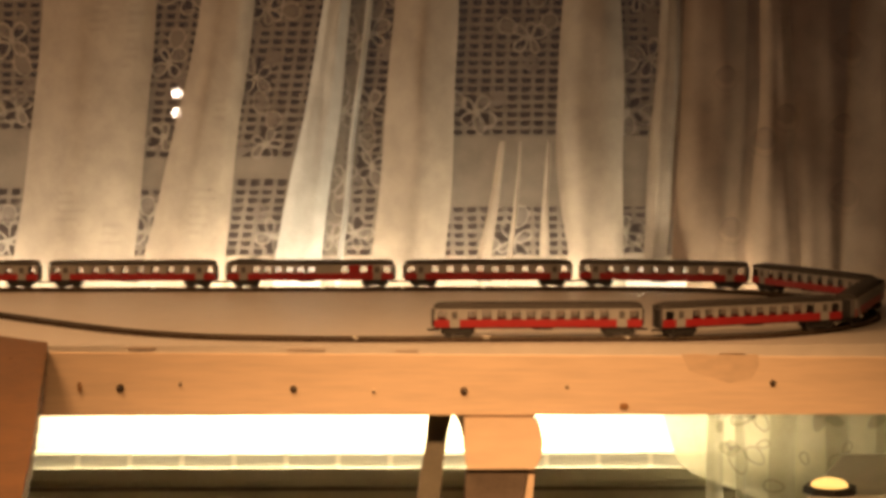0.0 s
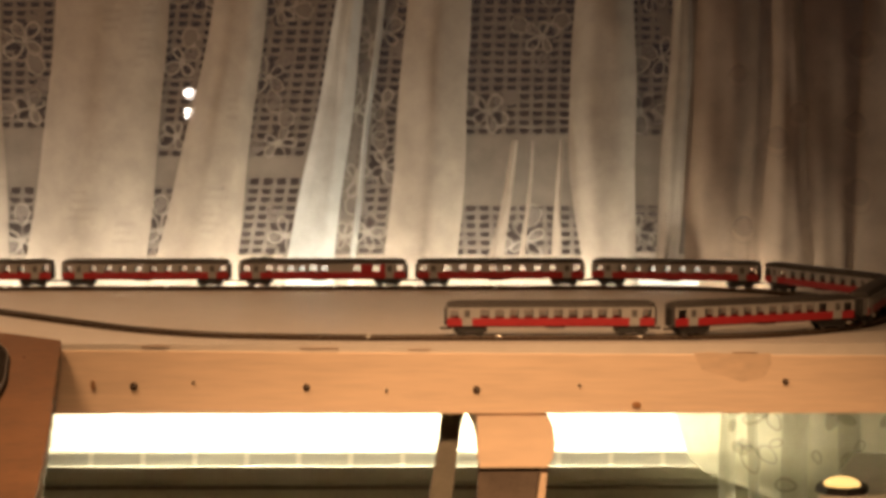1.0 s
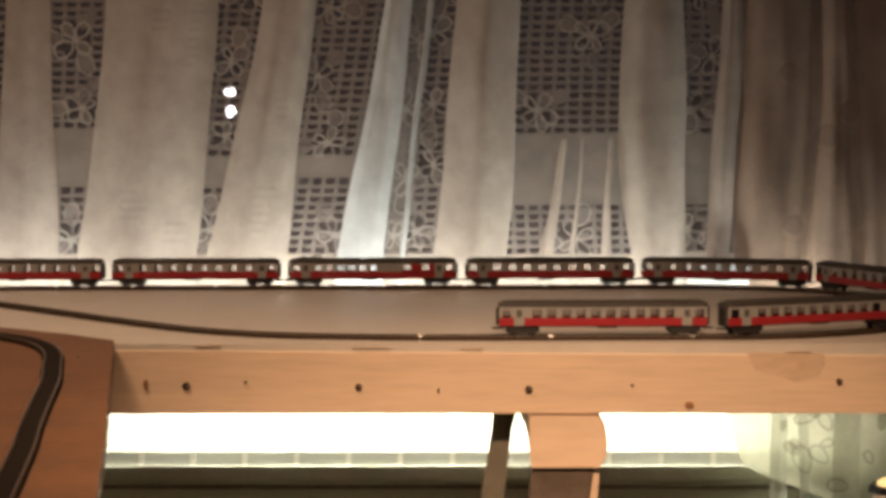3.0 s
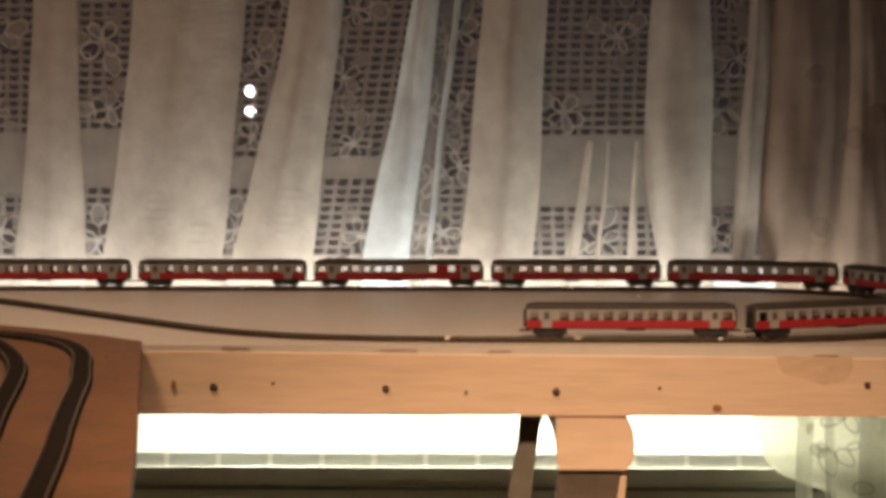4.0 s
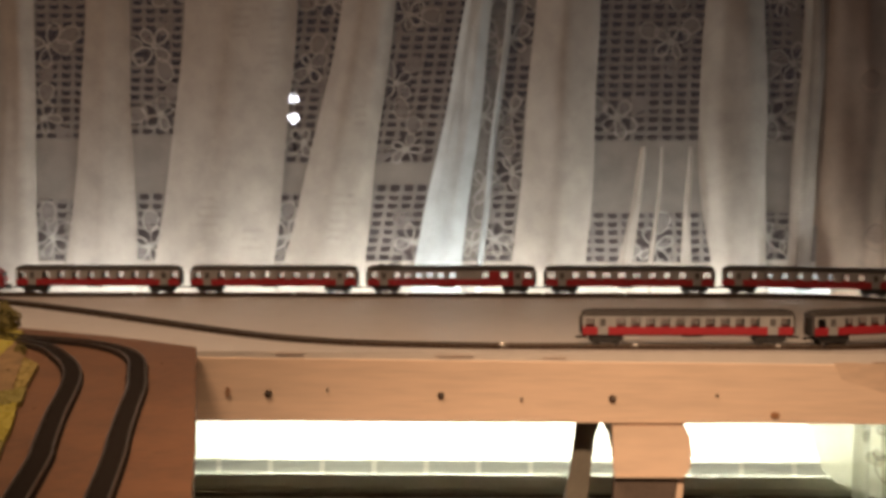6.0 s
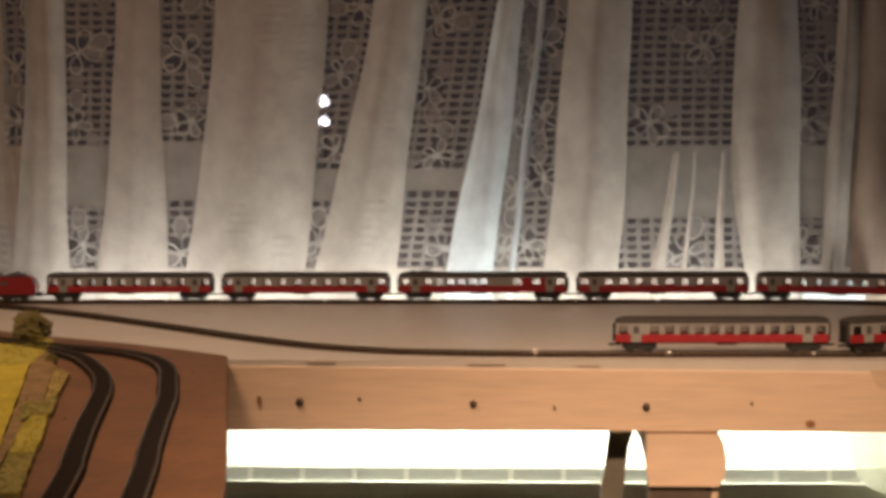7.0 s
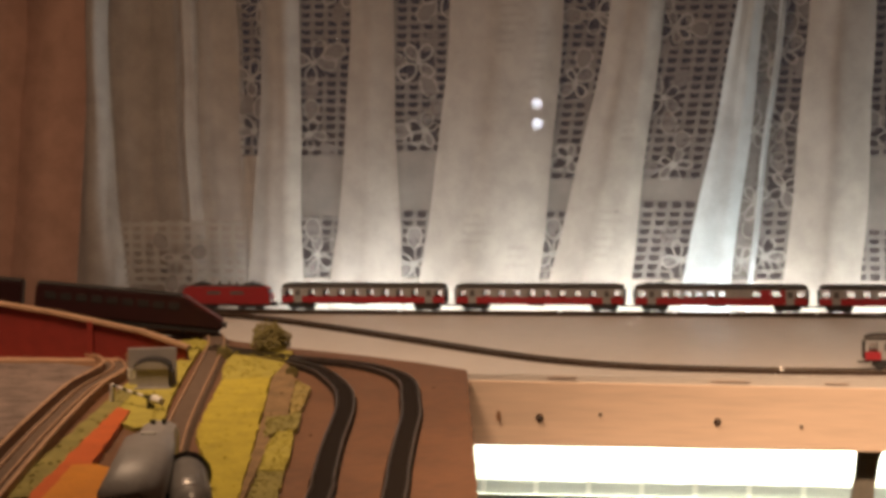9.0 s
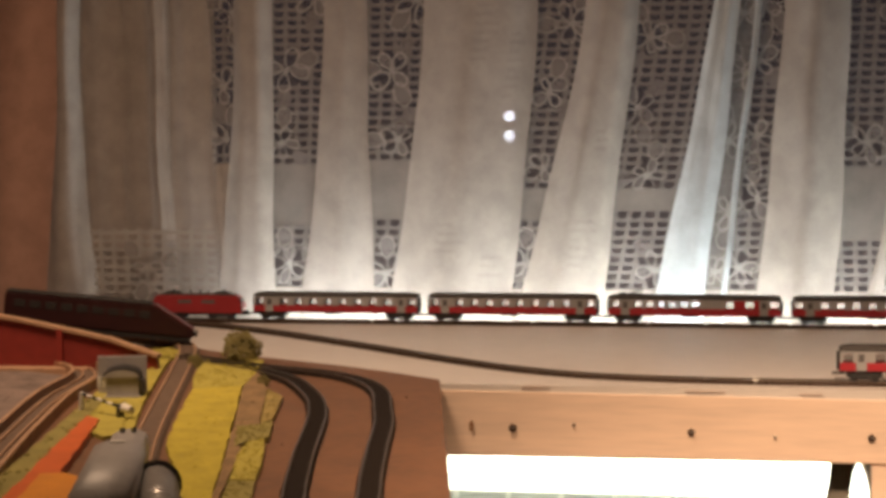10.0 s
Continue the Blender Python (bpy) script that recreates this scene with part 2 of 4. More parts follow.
def sweep(line, profile):
    """A closed profile of (sideways, up) pulled along a line."""
    bm = bmesh.new()
    rings = []
    for i, p in enumerate(line):
        t = (line[min(i + 1, len(line) - 1)] - line[max(i - 1, 0)]).normalized()
        side = Vector((-t.y, t.x, 0)).normalized()
        rings.append([bm.verts.new(p + side * a + Vector((0, 0, b))) for a, b in profile])
    n = len(profile)
    for r, q in zip(rings, rings[1:]):
        for k in range(n):
            bm.faces.new((r[k], r[(k + 1) % n], q[(k + 1) % n], q[k]))
    bm.faces.new(rings[0])
    bm.faces.new(list(reversed(rings[-1])))
    bmesh.ops.recalc_face_normals(bm, faces=bm.faces)
    return bm


def track(label, line, z, bed, width=0.0155, height=0.0022, rail=RAIL, sleepers=True, rail_h=0.0016, gauge=0.009):
    """Model railway track: roadbed, two rails, sleepers."""
    tk = thing("model_track", label, "model track", kind="")
    line = [p + Vector((0, 0, z)) for p in line]
    w = width / 2
    part("roadbed", sweep(line, [(-w, 0), (-w * 0.82, height), (w * 0.82, height), (w, 0)]), bed, tk)
    for s in (-1, 1):
        a = s * gauge / 2
        part("rail", sweep(line, [(a - 0.0006, height - 0.0002), (a - 0.0006, height + rail_h), (a + 0.0006, height + rail_h), (a + 0.0006, height - 0.0002)]), rail, tk)
    if sleepers:
        bm = bmesh.new()
        dense = resample(line, 0.0048)
        for i, p in enumerate(dense):
            t = (dense[min(i + 1, len(dense) - 1)] - dense[max(i - 1, 0)]).normalized()
            side = Vector((-t.y, t.x, 0))
            c = [p + side * (a * 0.0072) + t * (b * 0.0012) for a, b in ((-1, -1), (1, -1), (1, 1), (-1, 1))]
            lo = [bm.verts.new(q + Vector((0, 0, height - 0.0002))) for q in c]
            hi = [bm.verts.new(q + Vector((0, 0, height + 0.0006))) for q in c]
            bm.faces.new(hi)
            for k in range(4):
                bm.faces.new((lo[k], lo[(k + 1) % 4], hi[(k + 1) % 4], hi[k]))
        tagged(part("sleeper_bed", bm, bed, tk), kind="stuff")
    return tk


def joiner(line, s_at, z, tk):
    """A bright rail joiner pair on a track."""
    p = line[s_at]
    bm = bmesh.new()
    for s in (-0.0056, 0.0056):
        add_box(bm, p.x - 0.0022, p.x + 0.0022, p.y + s - 0.0008, p.y + s + 0.0008, z, z + 0.0029, 0.0003)
    part("rail_joiner", bm, STEEL, tk, "bright metal rail joiner")


# ---- room ----
tagged(part("floor", box(-3.0, 3.0, -3.4, 0.9, -0.05, 0.0), FLOOR), "dark brown wooden room floor", "floor", kind="structure")
tagged(part("ceiling", box(-3.0, 3.0, -3.4, 0.9, 2.5, 2.55), PLASTER), "white plaster ceiling", "ceiling", kind="structure")
tagged(part("wall_west", box(-3.1, -3.0, -3.4, 0.9, 0, 2.5), WALLPAPER), "warm brown painted room wall", "wall", kind="structure")
tagged(part("wall_east", box(3.0, 3.1, -3.4, 0.9, 0, 2.5), WALLPAPER), "warm brown painted room wall", "wall", kind="structure")
tagged(part("wall_south", box(-3.0, 3.0, -3.5, -3.4, 0, 2.5), WALLPAPER), "warm brown painted room wall", "wall", kind="structure")
# wall below and beside the window
tagged(part("wall_north", box(-3.0, 3.0, 0.56, 0.9, 0, 0.98), PLASTER), "white plaster wall below the window", "wall", kind="structure")
tagged(part("wall_north_west", box(-3.0, -0.95, 0.56, 0.9, 0.98, 2.5), WALLPAPER), "warm brown wall beside the window", "wall", kind="structure")
tagged(part("wall_north_east", box(0.75, 3.0, 0.56, 0.9, 0.98, 2.5), WALLPAPER), "warm brown wall beside the window", "wall", kind="structure")
tagged(part("wall_north_top", box(-0.95, 0.75, 0.56, 0.9, 2.2, 2.5), WALLPAPER), "warm brown wall above the window", "wall", kind="structure")
win = thing("window_1", "white framed window with dark night behind it", "window", kind="structure")
part("pane", box(-0.90, 0.70, 0.700, 0.704, 0.997, 2.15), WINDOW_GLASS, win)
bm = bmesh.new()
for x in (-0.95, 0.70):
    add_box(bm, x, x + 0.05, 0.67, 0.73, 0.98, 2.2, 0.004)
add_box(bm, -0.90, 0.70, 0.67, 0.73, 0.98, 0.997, 0.004)
add_box(bm, -0.90, 0.70, 0.67, 0.73, 2.15, 2.2, 0.004)
part("window_frame", bm, WHITE_PAINT, win)
for a in win.children:
    a.visible_shadow = a.name.startswith("window_frame")
tagged(part("ground", box(-900, 900, 1.0, 3000, -3.2, -3.0), mat("night_ground", (0.68, 0.60, 0.61), 0.95, vary=0.1, scale=0.2)), "pale ground outside the window at night", "ground", kind="structure")

# two street lights far outside
for z in (1.12, 0.53):
    lp = thing("street_light", "small white street light shining in the night", "street light", group="street lights outside", m=pose(-7.59, 60, z))
    bm = bmesh.new()
    bmesh.ops.create_uvsphere(bm, u_segments=16, v_segments=10, radius=0.16)
    part("bulb", bm, STREET_GLOW, lp, "bright white bulb", True)
    part("housing", cyl((0, 0.15, 0), (0, 0.30, 0), 0.17, 0.08), BLACK, lp)
    part("pole", cyl((0, 0.3, -3.0 - z), (0, 0.3, 0.1), 0.05, 0.04), BLACK, lp)

# ---- radiator under the window ----
rad = thing("radiator", "grey-green enamelled panel radiator below the window", "radiator")
part("front_panel", box(-0.62, 0.42, 0.4056, 0.413, 0.25, 0.819, 0.002), RADIATOR, rad)
part("back_panel", box(-0.62, 0.42, 0.475, 0.483, 0.25, 0.823, 0.003), RADIATOR, rad)
part("top_rim", box(-0.62, 0.42, 0.4025, 0.4062, 0.815, 0.829, 0.001), RADIATOR, rad)
for zz in (0.806, 0.786):
    part("groove", box(-0.62, 0.42, 0.4025, 0.4052, zz, zz + 0.004), DARK_STEEL, rad)
part("grille_rim", box(-0.62, 0.42, 0.478, 0.484, 0.815, 0.833, 0.001), RADIATOR, rad)
for i in range(20):
    x = -0.60 + i * 0.0515
    bm = box(x - 0.0026, x + 0.0026, 0.4062, 0.4142, 0.8216, 0.8236, 0.0003)
    for v in bm.verts:
        v.co.z += (v.co.y - 0.4066) * 2.5
    part("grille_bar", bm, WHITE_PAINT, rad)
    bm = box(x + 0.0020, x + 0.0495, 0.4068, 0.4138, 0.8215, 0.8228, 0.0003)
    for v in bm.verts:
        v.co.z += (v.co.y - 0.4066) * 2.5
    part("grille_louvre", bm, LOUVRE, rad)
for i in range(60):
    x = -0.61 + i * 0.0172
    part("fin", box(x - 0.0006, x + 0.0006, 0.414, 0.474, 0.30, 0.80), RADIATOR, rad)

# ---- curtain ----
CY = 0.507
Z0, Z1 = 0.945, 1.62


def edge(seam, z):
    """Sideways place of a curtain seam, given at heights 1.30, 1.165 and 1.03."""
    top, mid, hem = seam
    u = (z - 1.165) / 0.135
    if u > 1:
        return top + (u - 1) * (1.5 * top - 2 * mid + 0.5 * hem) * 0.6
    if u < -1:
        return hem + (u + 1) * (top - hem) * 0.25
    return mid + (top - hem) / 2 * u + ((top + hem) / 2 - mid) * u * u


def strip(left, right, y, bulge, z0=Z0, z1=Z1, cols=10, rows=30, ripple=0.0):
    """A hanging fold of cloth between two seams."""
    bm = bmesh.new()
    grid = []
    ph = random.uniform(0, 6)
    for j in range(rows + 1):
        z = z0 + (z1 - z0) * j / rows
        row = []
        for i in range(cols + 1):
            u = i / cols
            x = edge(left, z) * (1 - u) + edge(right, z) * u + 0.0010 * math.sin(z * 34 + ph) * (1 if i in (0, cols) else 0.6)
            d = bulge * math.sin(math.pi * u) + ripple * math.sin(u * 13 + ph + z * 5) + 0.0012 * math.sin(z * 40 + u * 5 + ph)
            row.append(bm.verts.new((x, y - d, z)))
        grid.append(row)
    for a, b in zip(grid, grid[1:]):
        for i in range(cols):
            bm.faces.new((a[i], a[i + 1], b[i + 1], b[i]))
    return bm


def add_ribbon(bm, pts, w, y):
    """A flat thread of width w through points of (x, z)."""
    vs = []
    for i, (x, z) in enumerate(pts):
        ax, az = pts[max(i - 1, 0)]
        bx, bz = pts[min(i + 1, len(pts) - 1)]
        d = math.hypot(bx - ax, bz - az) or 1
        nx, nz = -(bz - az) / d * w / 2, (bx - ax) / d * w / 2
        vs.append((bm.verts.new((x + nx, y, z + nz)), bm.verts.new((x - nx, y, z - nz))))
    for a, b in zip(vs, vs[1:]):
        bm.faces.new((a[0], a[1], b[1], b[0]))


def add_oval(bm, cx, cz, a, b, turn, w, y, filled=False):
    ca, sa = math.cos(turn), math.sin(turn)
    pts = []
    for k in range(15):
        t = 2 * math.pi * k / 14
        px, pz = a * math.cos(t), b * math.sin(t) * (1 + 0.22 * math.cos(t))
        pts.append((cx + px * ca - pz * sa, cz + px * sa + pz * ca))
    if filled:
        bm.faces.new([bm.verts.new((x, y, z)) for x, z in pts[:-1]])
    else:
        add_ribbon(bm, pts, w, y)


ROW, COLUMN = 0.0088, 0.0138


def lace(left, right, y, blocks, cord, leaf):
    """Openwork: a ladder of bars between paired threads, with flowers of looped cord and filled leaves."""
    bm = bmesh.new()

    def inside(x, z, m=0.0):
        return edge(left, z) + m < x < edge(right, z) - m

    for z0, z1 in blocks:
        zm = (z0 + z1) / 2
        flowers = []
        zf = z0 + random.uniform(0.014, 0.026)
        while zf < z1 - 0.004 and edge(right, zm) - edge(left, zm) > 0.018:
            xl, xr = edge(left, zf), edge(right, zf)
            flowers.append((xl + (xr - xl) * random.uniform(0.15, 0.85), zf, random.uniform(0.85, 1.2)))
            zf += random.uniform(0.052, 0.078)

        def clear_of(x, z):
            return all((x - fx) ** 2 + (z - fz) ** 2 > (0.0135 * g) ** 2 for fx, fz, g in flowers)

        def thread(pts, w, yy):
            run = []
            for p in pts + [None]:
                if p and clear_of(*p):
                    run.append(p)
                else:
                    if len(run) > 1:
                        add_ribbon(bm, run, w, yy)
                    run = []

        n = max(4, int((z1 - z0) / 0.004))
        ks = range(-8, 9)
        for k in ks:
            for off, w in ((-0.0012, 0.0022), (0.0012, 0.0020)):
                pts = []
                for j in range(n + 1):
                    z = z0 + (z1 - z0) * j / n
                    x = (edge(left, z) + edge(right, z)) / 2 + k * COLUMN + off
                    if inside(x, z, -0.001):
                        pts.append((x + random.uniform(-0.0003, 0.0003), z))
                if len(pts) > 2:
                    thread(pts, w, y - 0.0006)
        z = z0
        while z < z1:
            xl, xr = edge(left, z) - 0.002, edge(right, z) + 0.002
            m = max(4, int((xr - xl) / 0.003))
            w = random.uniform(0.0028, 0.0040)
            c = (edge(left, z) + edge(right, z)) / 2
            thread([(xl + (xr - xl) * i / m, z + 0.0007 * math.cos((xl + (xr - xl) * i / m - c) / COLUMN * 2 * math.pi) + random.uniform(-0.0003, 0.0003)) for i in range(m + 1)], w, y + 0.0005)
            z += ROW
        for fx, fz, size in flowers:
            turn = random.uniform(0, 6)
            petals = random.choice((4, 5, 5))
            for k in range(petals):
                a = turn + k * 2 * math.pi / petals + random.uniform(-0.25, 0.25)
                g = size * random.uniform(0.8, 1.2)
                px, pz = fx + 0.0108 * g * math.cos(a), fz + 0.0108 * g * math.sin(a)
                if not inside(px, pz, -0.004):
                    continue
                add_oval(cord, px, pz, 0.0078 * g, 0.0048 * g * random.uniform(0.8, 1.25), a + random.uniform(-0.2, 0.2), random.uniform(0.0012, 0.0023), y - 0.0012)
                if k % 2:
                    add_oval(leaf, px, pz, 0.0075 * g, 0.0046 * g, a, 0.001, y - 0.001, True)
            add_oval(cord, fx, fz, 0.0030, 0.0030, 0, 0.002, y - 0.0016, True)
            for k in range(3):
                a = turn + 1.2 + k * 2.1
                cx, cz = fx + 0.024 * math.cos(a), fz + 0.026 * math.sin(a)
                if inside(cx, cz) and z0 < cz < z1:
                    add_oval(leaf, cx, cz, 0.0105 * size, 0.0078, a, 0.002, y - 0.0009, True)
                    if k != 1:
                        add_oval(cord, cx, cz, 0.0108 * size, 0.0080, a, 0.0013, y - 0.0014)
    return bm


curtain = thing("lace_curtain", "white sheer curtain with openwork lace strips hanging in folds", "curtain")
# seams of the lace strips: sideways at the three heights
SEAM = {
    "pale_left": (-0.772, -0.778, -0.789), "pale_right": (-0.747, -0.7445, -0.7315),
    "a0": (-0.607, -0.604, -0.600), "a1": (-0.584, -0.590, -0.604),
    "b0": (-0.543, -0.544, -0.544), "b1": (-0.491, -0.499, -0.515),
    "c0": (-0.446, -0.444, -0.440), "c1": (-0.387, -0.400, -0.422),
    "d0": (-0.271, -0.2825, -0.298), "d1": (-0.2245, -0.2535, -0.289),
    "e0": (-0.170, -0.188, -0.205), "e1": (-0.098, -0.1247, -0.153),
    "f0": (-0.0715, -0.0870, -0.1050), "f1": (-0.0570, -0.0735, -0.0890),
    "g0": (-0.0505, -0.0675, -0.0835), "g1": (-0.0287, -0.040, -0.053),
    "h0": (0.0355, 0.0312, 0.0225), "h1": (0.1448, 0.1354, 0.148),
    "i0": (0.202, 0.2045, 0.204), "i1": (0.243, 0.2335, 0.225),
    "j0": (0.262, 0.2585, 0.2485), "j1": (0.2716, 0.2656, 0.2588),
}


def at(x):
    return (x, x, x)


# plain folds: left seam, right seam, depth, bulge, cloth
FOLDS = [
    (SEAM["pale_left"], SEAM["pale_right"], 0.000, 0.014, CLOTH),
    (at(-0.760), at(-0.614), 0.024, 0.002, CLOTH_MID),
    (at(-0.752), (-0.706, -0.704, -0.702), 0.008, 0.003, CLOTH),
    ((-0.706, -0.704, -0.702), (-0.673, -0.672, -0.670), 0.009, -0.004, CLOTH),
    ((-0.676, -0.674, -0.671), (-0.652, -0.652, -0.646), 0.004, 0.007, CLOTH),
    ((-0.654, -0.654, -0.648), (-0.611, -0.608, -0.604), 0.006, 0.004, CLOTH),
    (SEAM["a1"], SEAM["b0"], 0.000, 0.008, CLOTH),
    (SEAM["b1"], SEAM["c0"], 0.004, 0.006, CLOTH),
    (SEAM["c1"], SEAM["d0"], -0.002, 0.012, CLOTH),
    (SEAM["d1"], SEAM["e0"], 0.000, 0.010, CLOTH),
    (SEAM["e1"], SEAM["f0"], -0.008, 0.003, CLOTH_LIT),
    (SEAM["f1"], SEAM["g0"], -0.004, 0.003, CLOTH_LIT),
    (SEAM["g1"], SEAM["h0"], -0.004, 0.010, CLOTH),
    (SEAM["h1"], SEAM["i0"], -0.002, 0.009, CLOTH),
    (SEAM["i1"], SEAM["j0"], 0.002, 0.005, CLOTH),
    # from here rightwards the cloth colour carries the shade
    (SEAM["j0"], SEAM["j1"], 0.016, 0.000, CLOTH_DIM),
    (SEAM["j1"], (0.325, 0.322, 0.312), 0.000, 0.008, CLOTH_DIM),
    ((0.325, 0.322, 0.312), (0.348, 0.346, 0.335), 0.010, -0.006, CLOTH_DIM),
    ((0.348, 0.346, 0.335), (0.372, 0.376, 0.384), 0.002, 0.007, CLOTH_DIM),
    ((0.372, 0.376, 0.384), (0.440, 0.436, 0.430), 0.006, 0.006, CLOTH_DIM),
    ((0.440, 0.436, 0.430), at(0.520), 0.004, 0.008, CLOTH_DIM),
    (at(0.520), at(0.640), 0.004, 0.010, CLOTH_DIM),
]
for left, right, d, bulge, cloth in FOLDS:
    if cloth in (CLOTH_DIM, CLOTH_MID):
        left, right = [c - 0.004 for c in left], [c + 0.004 for c in right]
    part("fold", strip(left, right, CY + d, bulge * 1.5, cols=14, ripple=0.0012), cloth, curtain, smooth=True)
# lace strips: seams and the blocks of openwork between plain bands
LACE = [
    ("a0", "a1", [(1.157, 1.45)]),
    ("b0", "b1", [(1.156, 1.45), (1.030, 1.094)]),
    ("c0", "c1", [(1.160, 1.45), (1.030, 1.100)]),
    ("d0", "d1", [(1.131, 1.45), (1.030, 1.101)]),
    ("e0", "e1", [(1.131, 1.45), (1.030, 1.109)]),
    ("f0", "f1", [(1.030, 1.45)]),
    ("g0", "g1", [(1.030, 1.45)]),
    ("h0", "h1", [(1.153, 1.45), (1.029, 1.080)]),
    ("i0", "i1", [(1.152, 1.45), (1.032, 1.080)]),
    ("j0", "j1", [(1.030, 1.066)]),
]


def lace_panel(left, right, y, blocks, thread=THREAD, gauze=GAUZE):
    cord, leaf = bmesh.new(), bmesh.new()
    net = tagged(part("lace_strip", lace(left, right, y, blocks, cord, leaf), thread, curtain, "openwork lace with looped flowers"), kind="stuff")
    tagged(part("lace_cord", cord, CORD, net, "pale looped flower cord"), kind="stuff")
    tagged(part("lace_leaf", leaf, LEAF_GAUZE, net, "grey filled lace leaves"), kind="stuff")
    for lo, hi in blocks:
        part("gauze", strip(left, right, y + 0.006, 0.001, lo, hi, 6, 8), gauze, curtain, "thin gauze behind the lace", True)


for a, b, blocks in LACE:
    left, right = [x - 0.003 for x in SEAM[a]], [x + 0.003 for x in SEAM[b]]
    lace_panel(left, right, CY + 0.006, blocks)
    part("plain_band", strip(left, right, CY + 0.006, 0.001, Z0, blocks[-1][0], 6, 8), CLOTH, curtain, smooth=True)
    if len(blocks) > 1:
        part("plain_band", strip(left, right, CY + 0.006, 0.001, blocks[1][1], blocks[0][0], 6, 8), CLOTH_BAND, curtain, smooth=True)
    elif blocks[0][0] > 1.1:
        part("plain_band", strip(left, right, CY + 0.006, 0.001, 1.02, blocks[0][0], 6, 8), CLOTH_MID, curtain, smooth=True)
# second layer of cloth behind the slim lace strip beside the bright fold
part("backing_cloth", strip(SEAM["f0"], SEAM["f1"], CY + 0.016, 0.001, cols=6), CLOTH_BAND, curtain, smooth=True)
# low lace over the pale sheer end
lace_panel((-0.742, -0.738, -0.728), (-0.606, -0.604, -0.605), CY - 0.016, [(1.026, 1.091)], CORD, CLEAR_GAUZE)
# narrow slanting pleats over the wide lace strip
for left, right in (((0.099, 0.0815, 0.0535), (0.103, 0.0870, 0.0680)), ((0.127, 0.126, 0.118), (0.128, 0.129, 0.129)), ((0.100, 0.098, 0.086), (0.101, 0.100, 0.092))):
    part("pleat", strip(left, right, CY - 0.004, 0.004, Z0, 1.148, 5, 14), CLOTH, curtain, smooth=True)
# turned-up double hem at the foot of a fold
part("hem_fold", strip(at(0.206), (0.252, 0.252, 0.268), CY - 0.010, 0.006, Z0, 1.026, 8, 6), CLOTH_LIT, curtain, smooth=True)
# lace of the hidden layer showing faintly through the plain folds
bm = bmesh.new()
for x, z, w, n in ((-0.338, 1.262, 0.034, 7), (-0.305, 1.225, 0.020, 8), (-0.242, 1.056, 0.020, 6), (-0.225, 1.064, 0.010, 5), (-0.213, 1.172, 0.012, 3), (-0.375, 1.070, 0.030, 4), (-0.330, 1.046, 0.022, 3), (-0.088, 1.110, 0.012, 12)):
    for k in range(n):
        zz = z + k * ROW
        xs = [x + (zz - z) * 0.17 + w * i / 4 for i in range(5)]
        add_ribbon(bm, [(q, zz + random.uniform(-0.0006, 0.0006)) for q in xs[:random.randint(3, 5)]], random.uniform(0.0026, 0.0042), CY - 0.0225)
tagged(part("faint_lace", bm, fabric("faint_lace_cloth", (0.20, 0.16, 0.15), 0.91), curtain, "faint lace rows showing through the cloth"), kind="stuff")
# inner layer that dims the night behind the lace
part("inner_layer", strip(at(-0.80), at(0.66), CY + 0.045, 0.0, 1.003, Z1, 80, 8, 0.005), fabric("inner_net", (0.26, 0.20, 0.19), 0.87), curtain)

# darker round spots with pale rims on the shaded side
dots, rims = bmesh.new(), bmesh.new()
for x, z, r in ((0.430, 1.243, 0.013), (0.428, 1.094, 0.013), (0.368, 1.175, 0.010), (0.345, 1.150, 0.011), (0.425, 1.165, 0.010), (0.306, 1.215, 0.009), (0.312, 1.060, 0.010)):
    add_oval(dots, x, z, r, r * 1.05, 0.2, 0.002, CY - 0.0185, True)
    add_oval(rims, x, z - 0.004, r * 1.25, r * 1.35, 0.2, 0.003, CY - 0.0180)
tagged(part("lace_dot", dots, fabric("dot_cloth", (0.30, 0.195, 0.16), 0.72), curtain), kind="stuff")
tagged(part("lace_rim", rims, fabric("rim_cloth", (0.46, 0.33, 0.26), 0.88), curtain), kind="stuff")

drape = thing("side_drape", "heavy brown side drape hanging beside the curtain", "drape")
for i in range(4):
    x = -0.765 - 0.07 * i
    part("fold", strip((x - 0.075, x - 0.087, x - 0.10), (x, x - 0.012, x - 0.022 if i == 0 else x - 0.028), CY + 0.004, 0.018, 0.90, 1.9, 8, 16), CLOTH_SHADE, drape, smooth=True)

low = thing("lower_curtain", "sheer lace curtain end draped in front of the radiator", "curtain")
bm = strip(at(0.20), at(0.66), 0.375, 0.0, 0.70, 0.985, 90, 24, 0.010)
for v in bm.verts:
    # the near edge slants out towards the floor
    lean = 0.030 + max(0.0, 0.885 - v.co.z) * 0.35 + max(0.0, 0.835 - v.co.z) * 2.2
    v.co.x += lean * (0.66 - v.co.x) / 0.46
part("cloth", bm, fabric("lower_cloth", (0.62, 0.62, 0.48), 0.20, 0.5), low, smooth=True)
for x, w in ((0.278, 0.016), (0.305, 0.010), (0.338, 0.026), (0.392, 0.022), (0.440, 0.030)):
    part("pale_fold", strip((x - 0.004, x - 0.004, x - 0.004), (x + w - 0.004, x + w - 0.004, x + w - 0.004), 0.362, 0.007, 0.70, 0.985, 6, 16), CLOTH_LOW, low, smooth=True)
bm = bmesh.new()
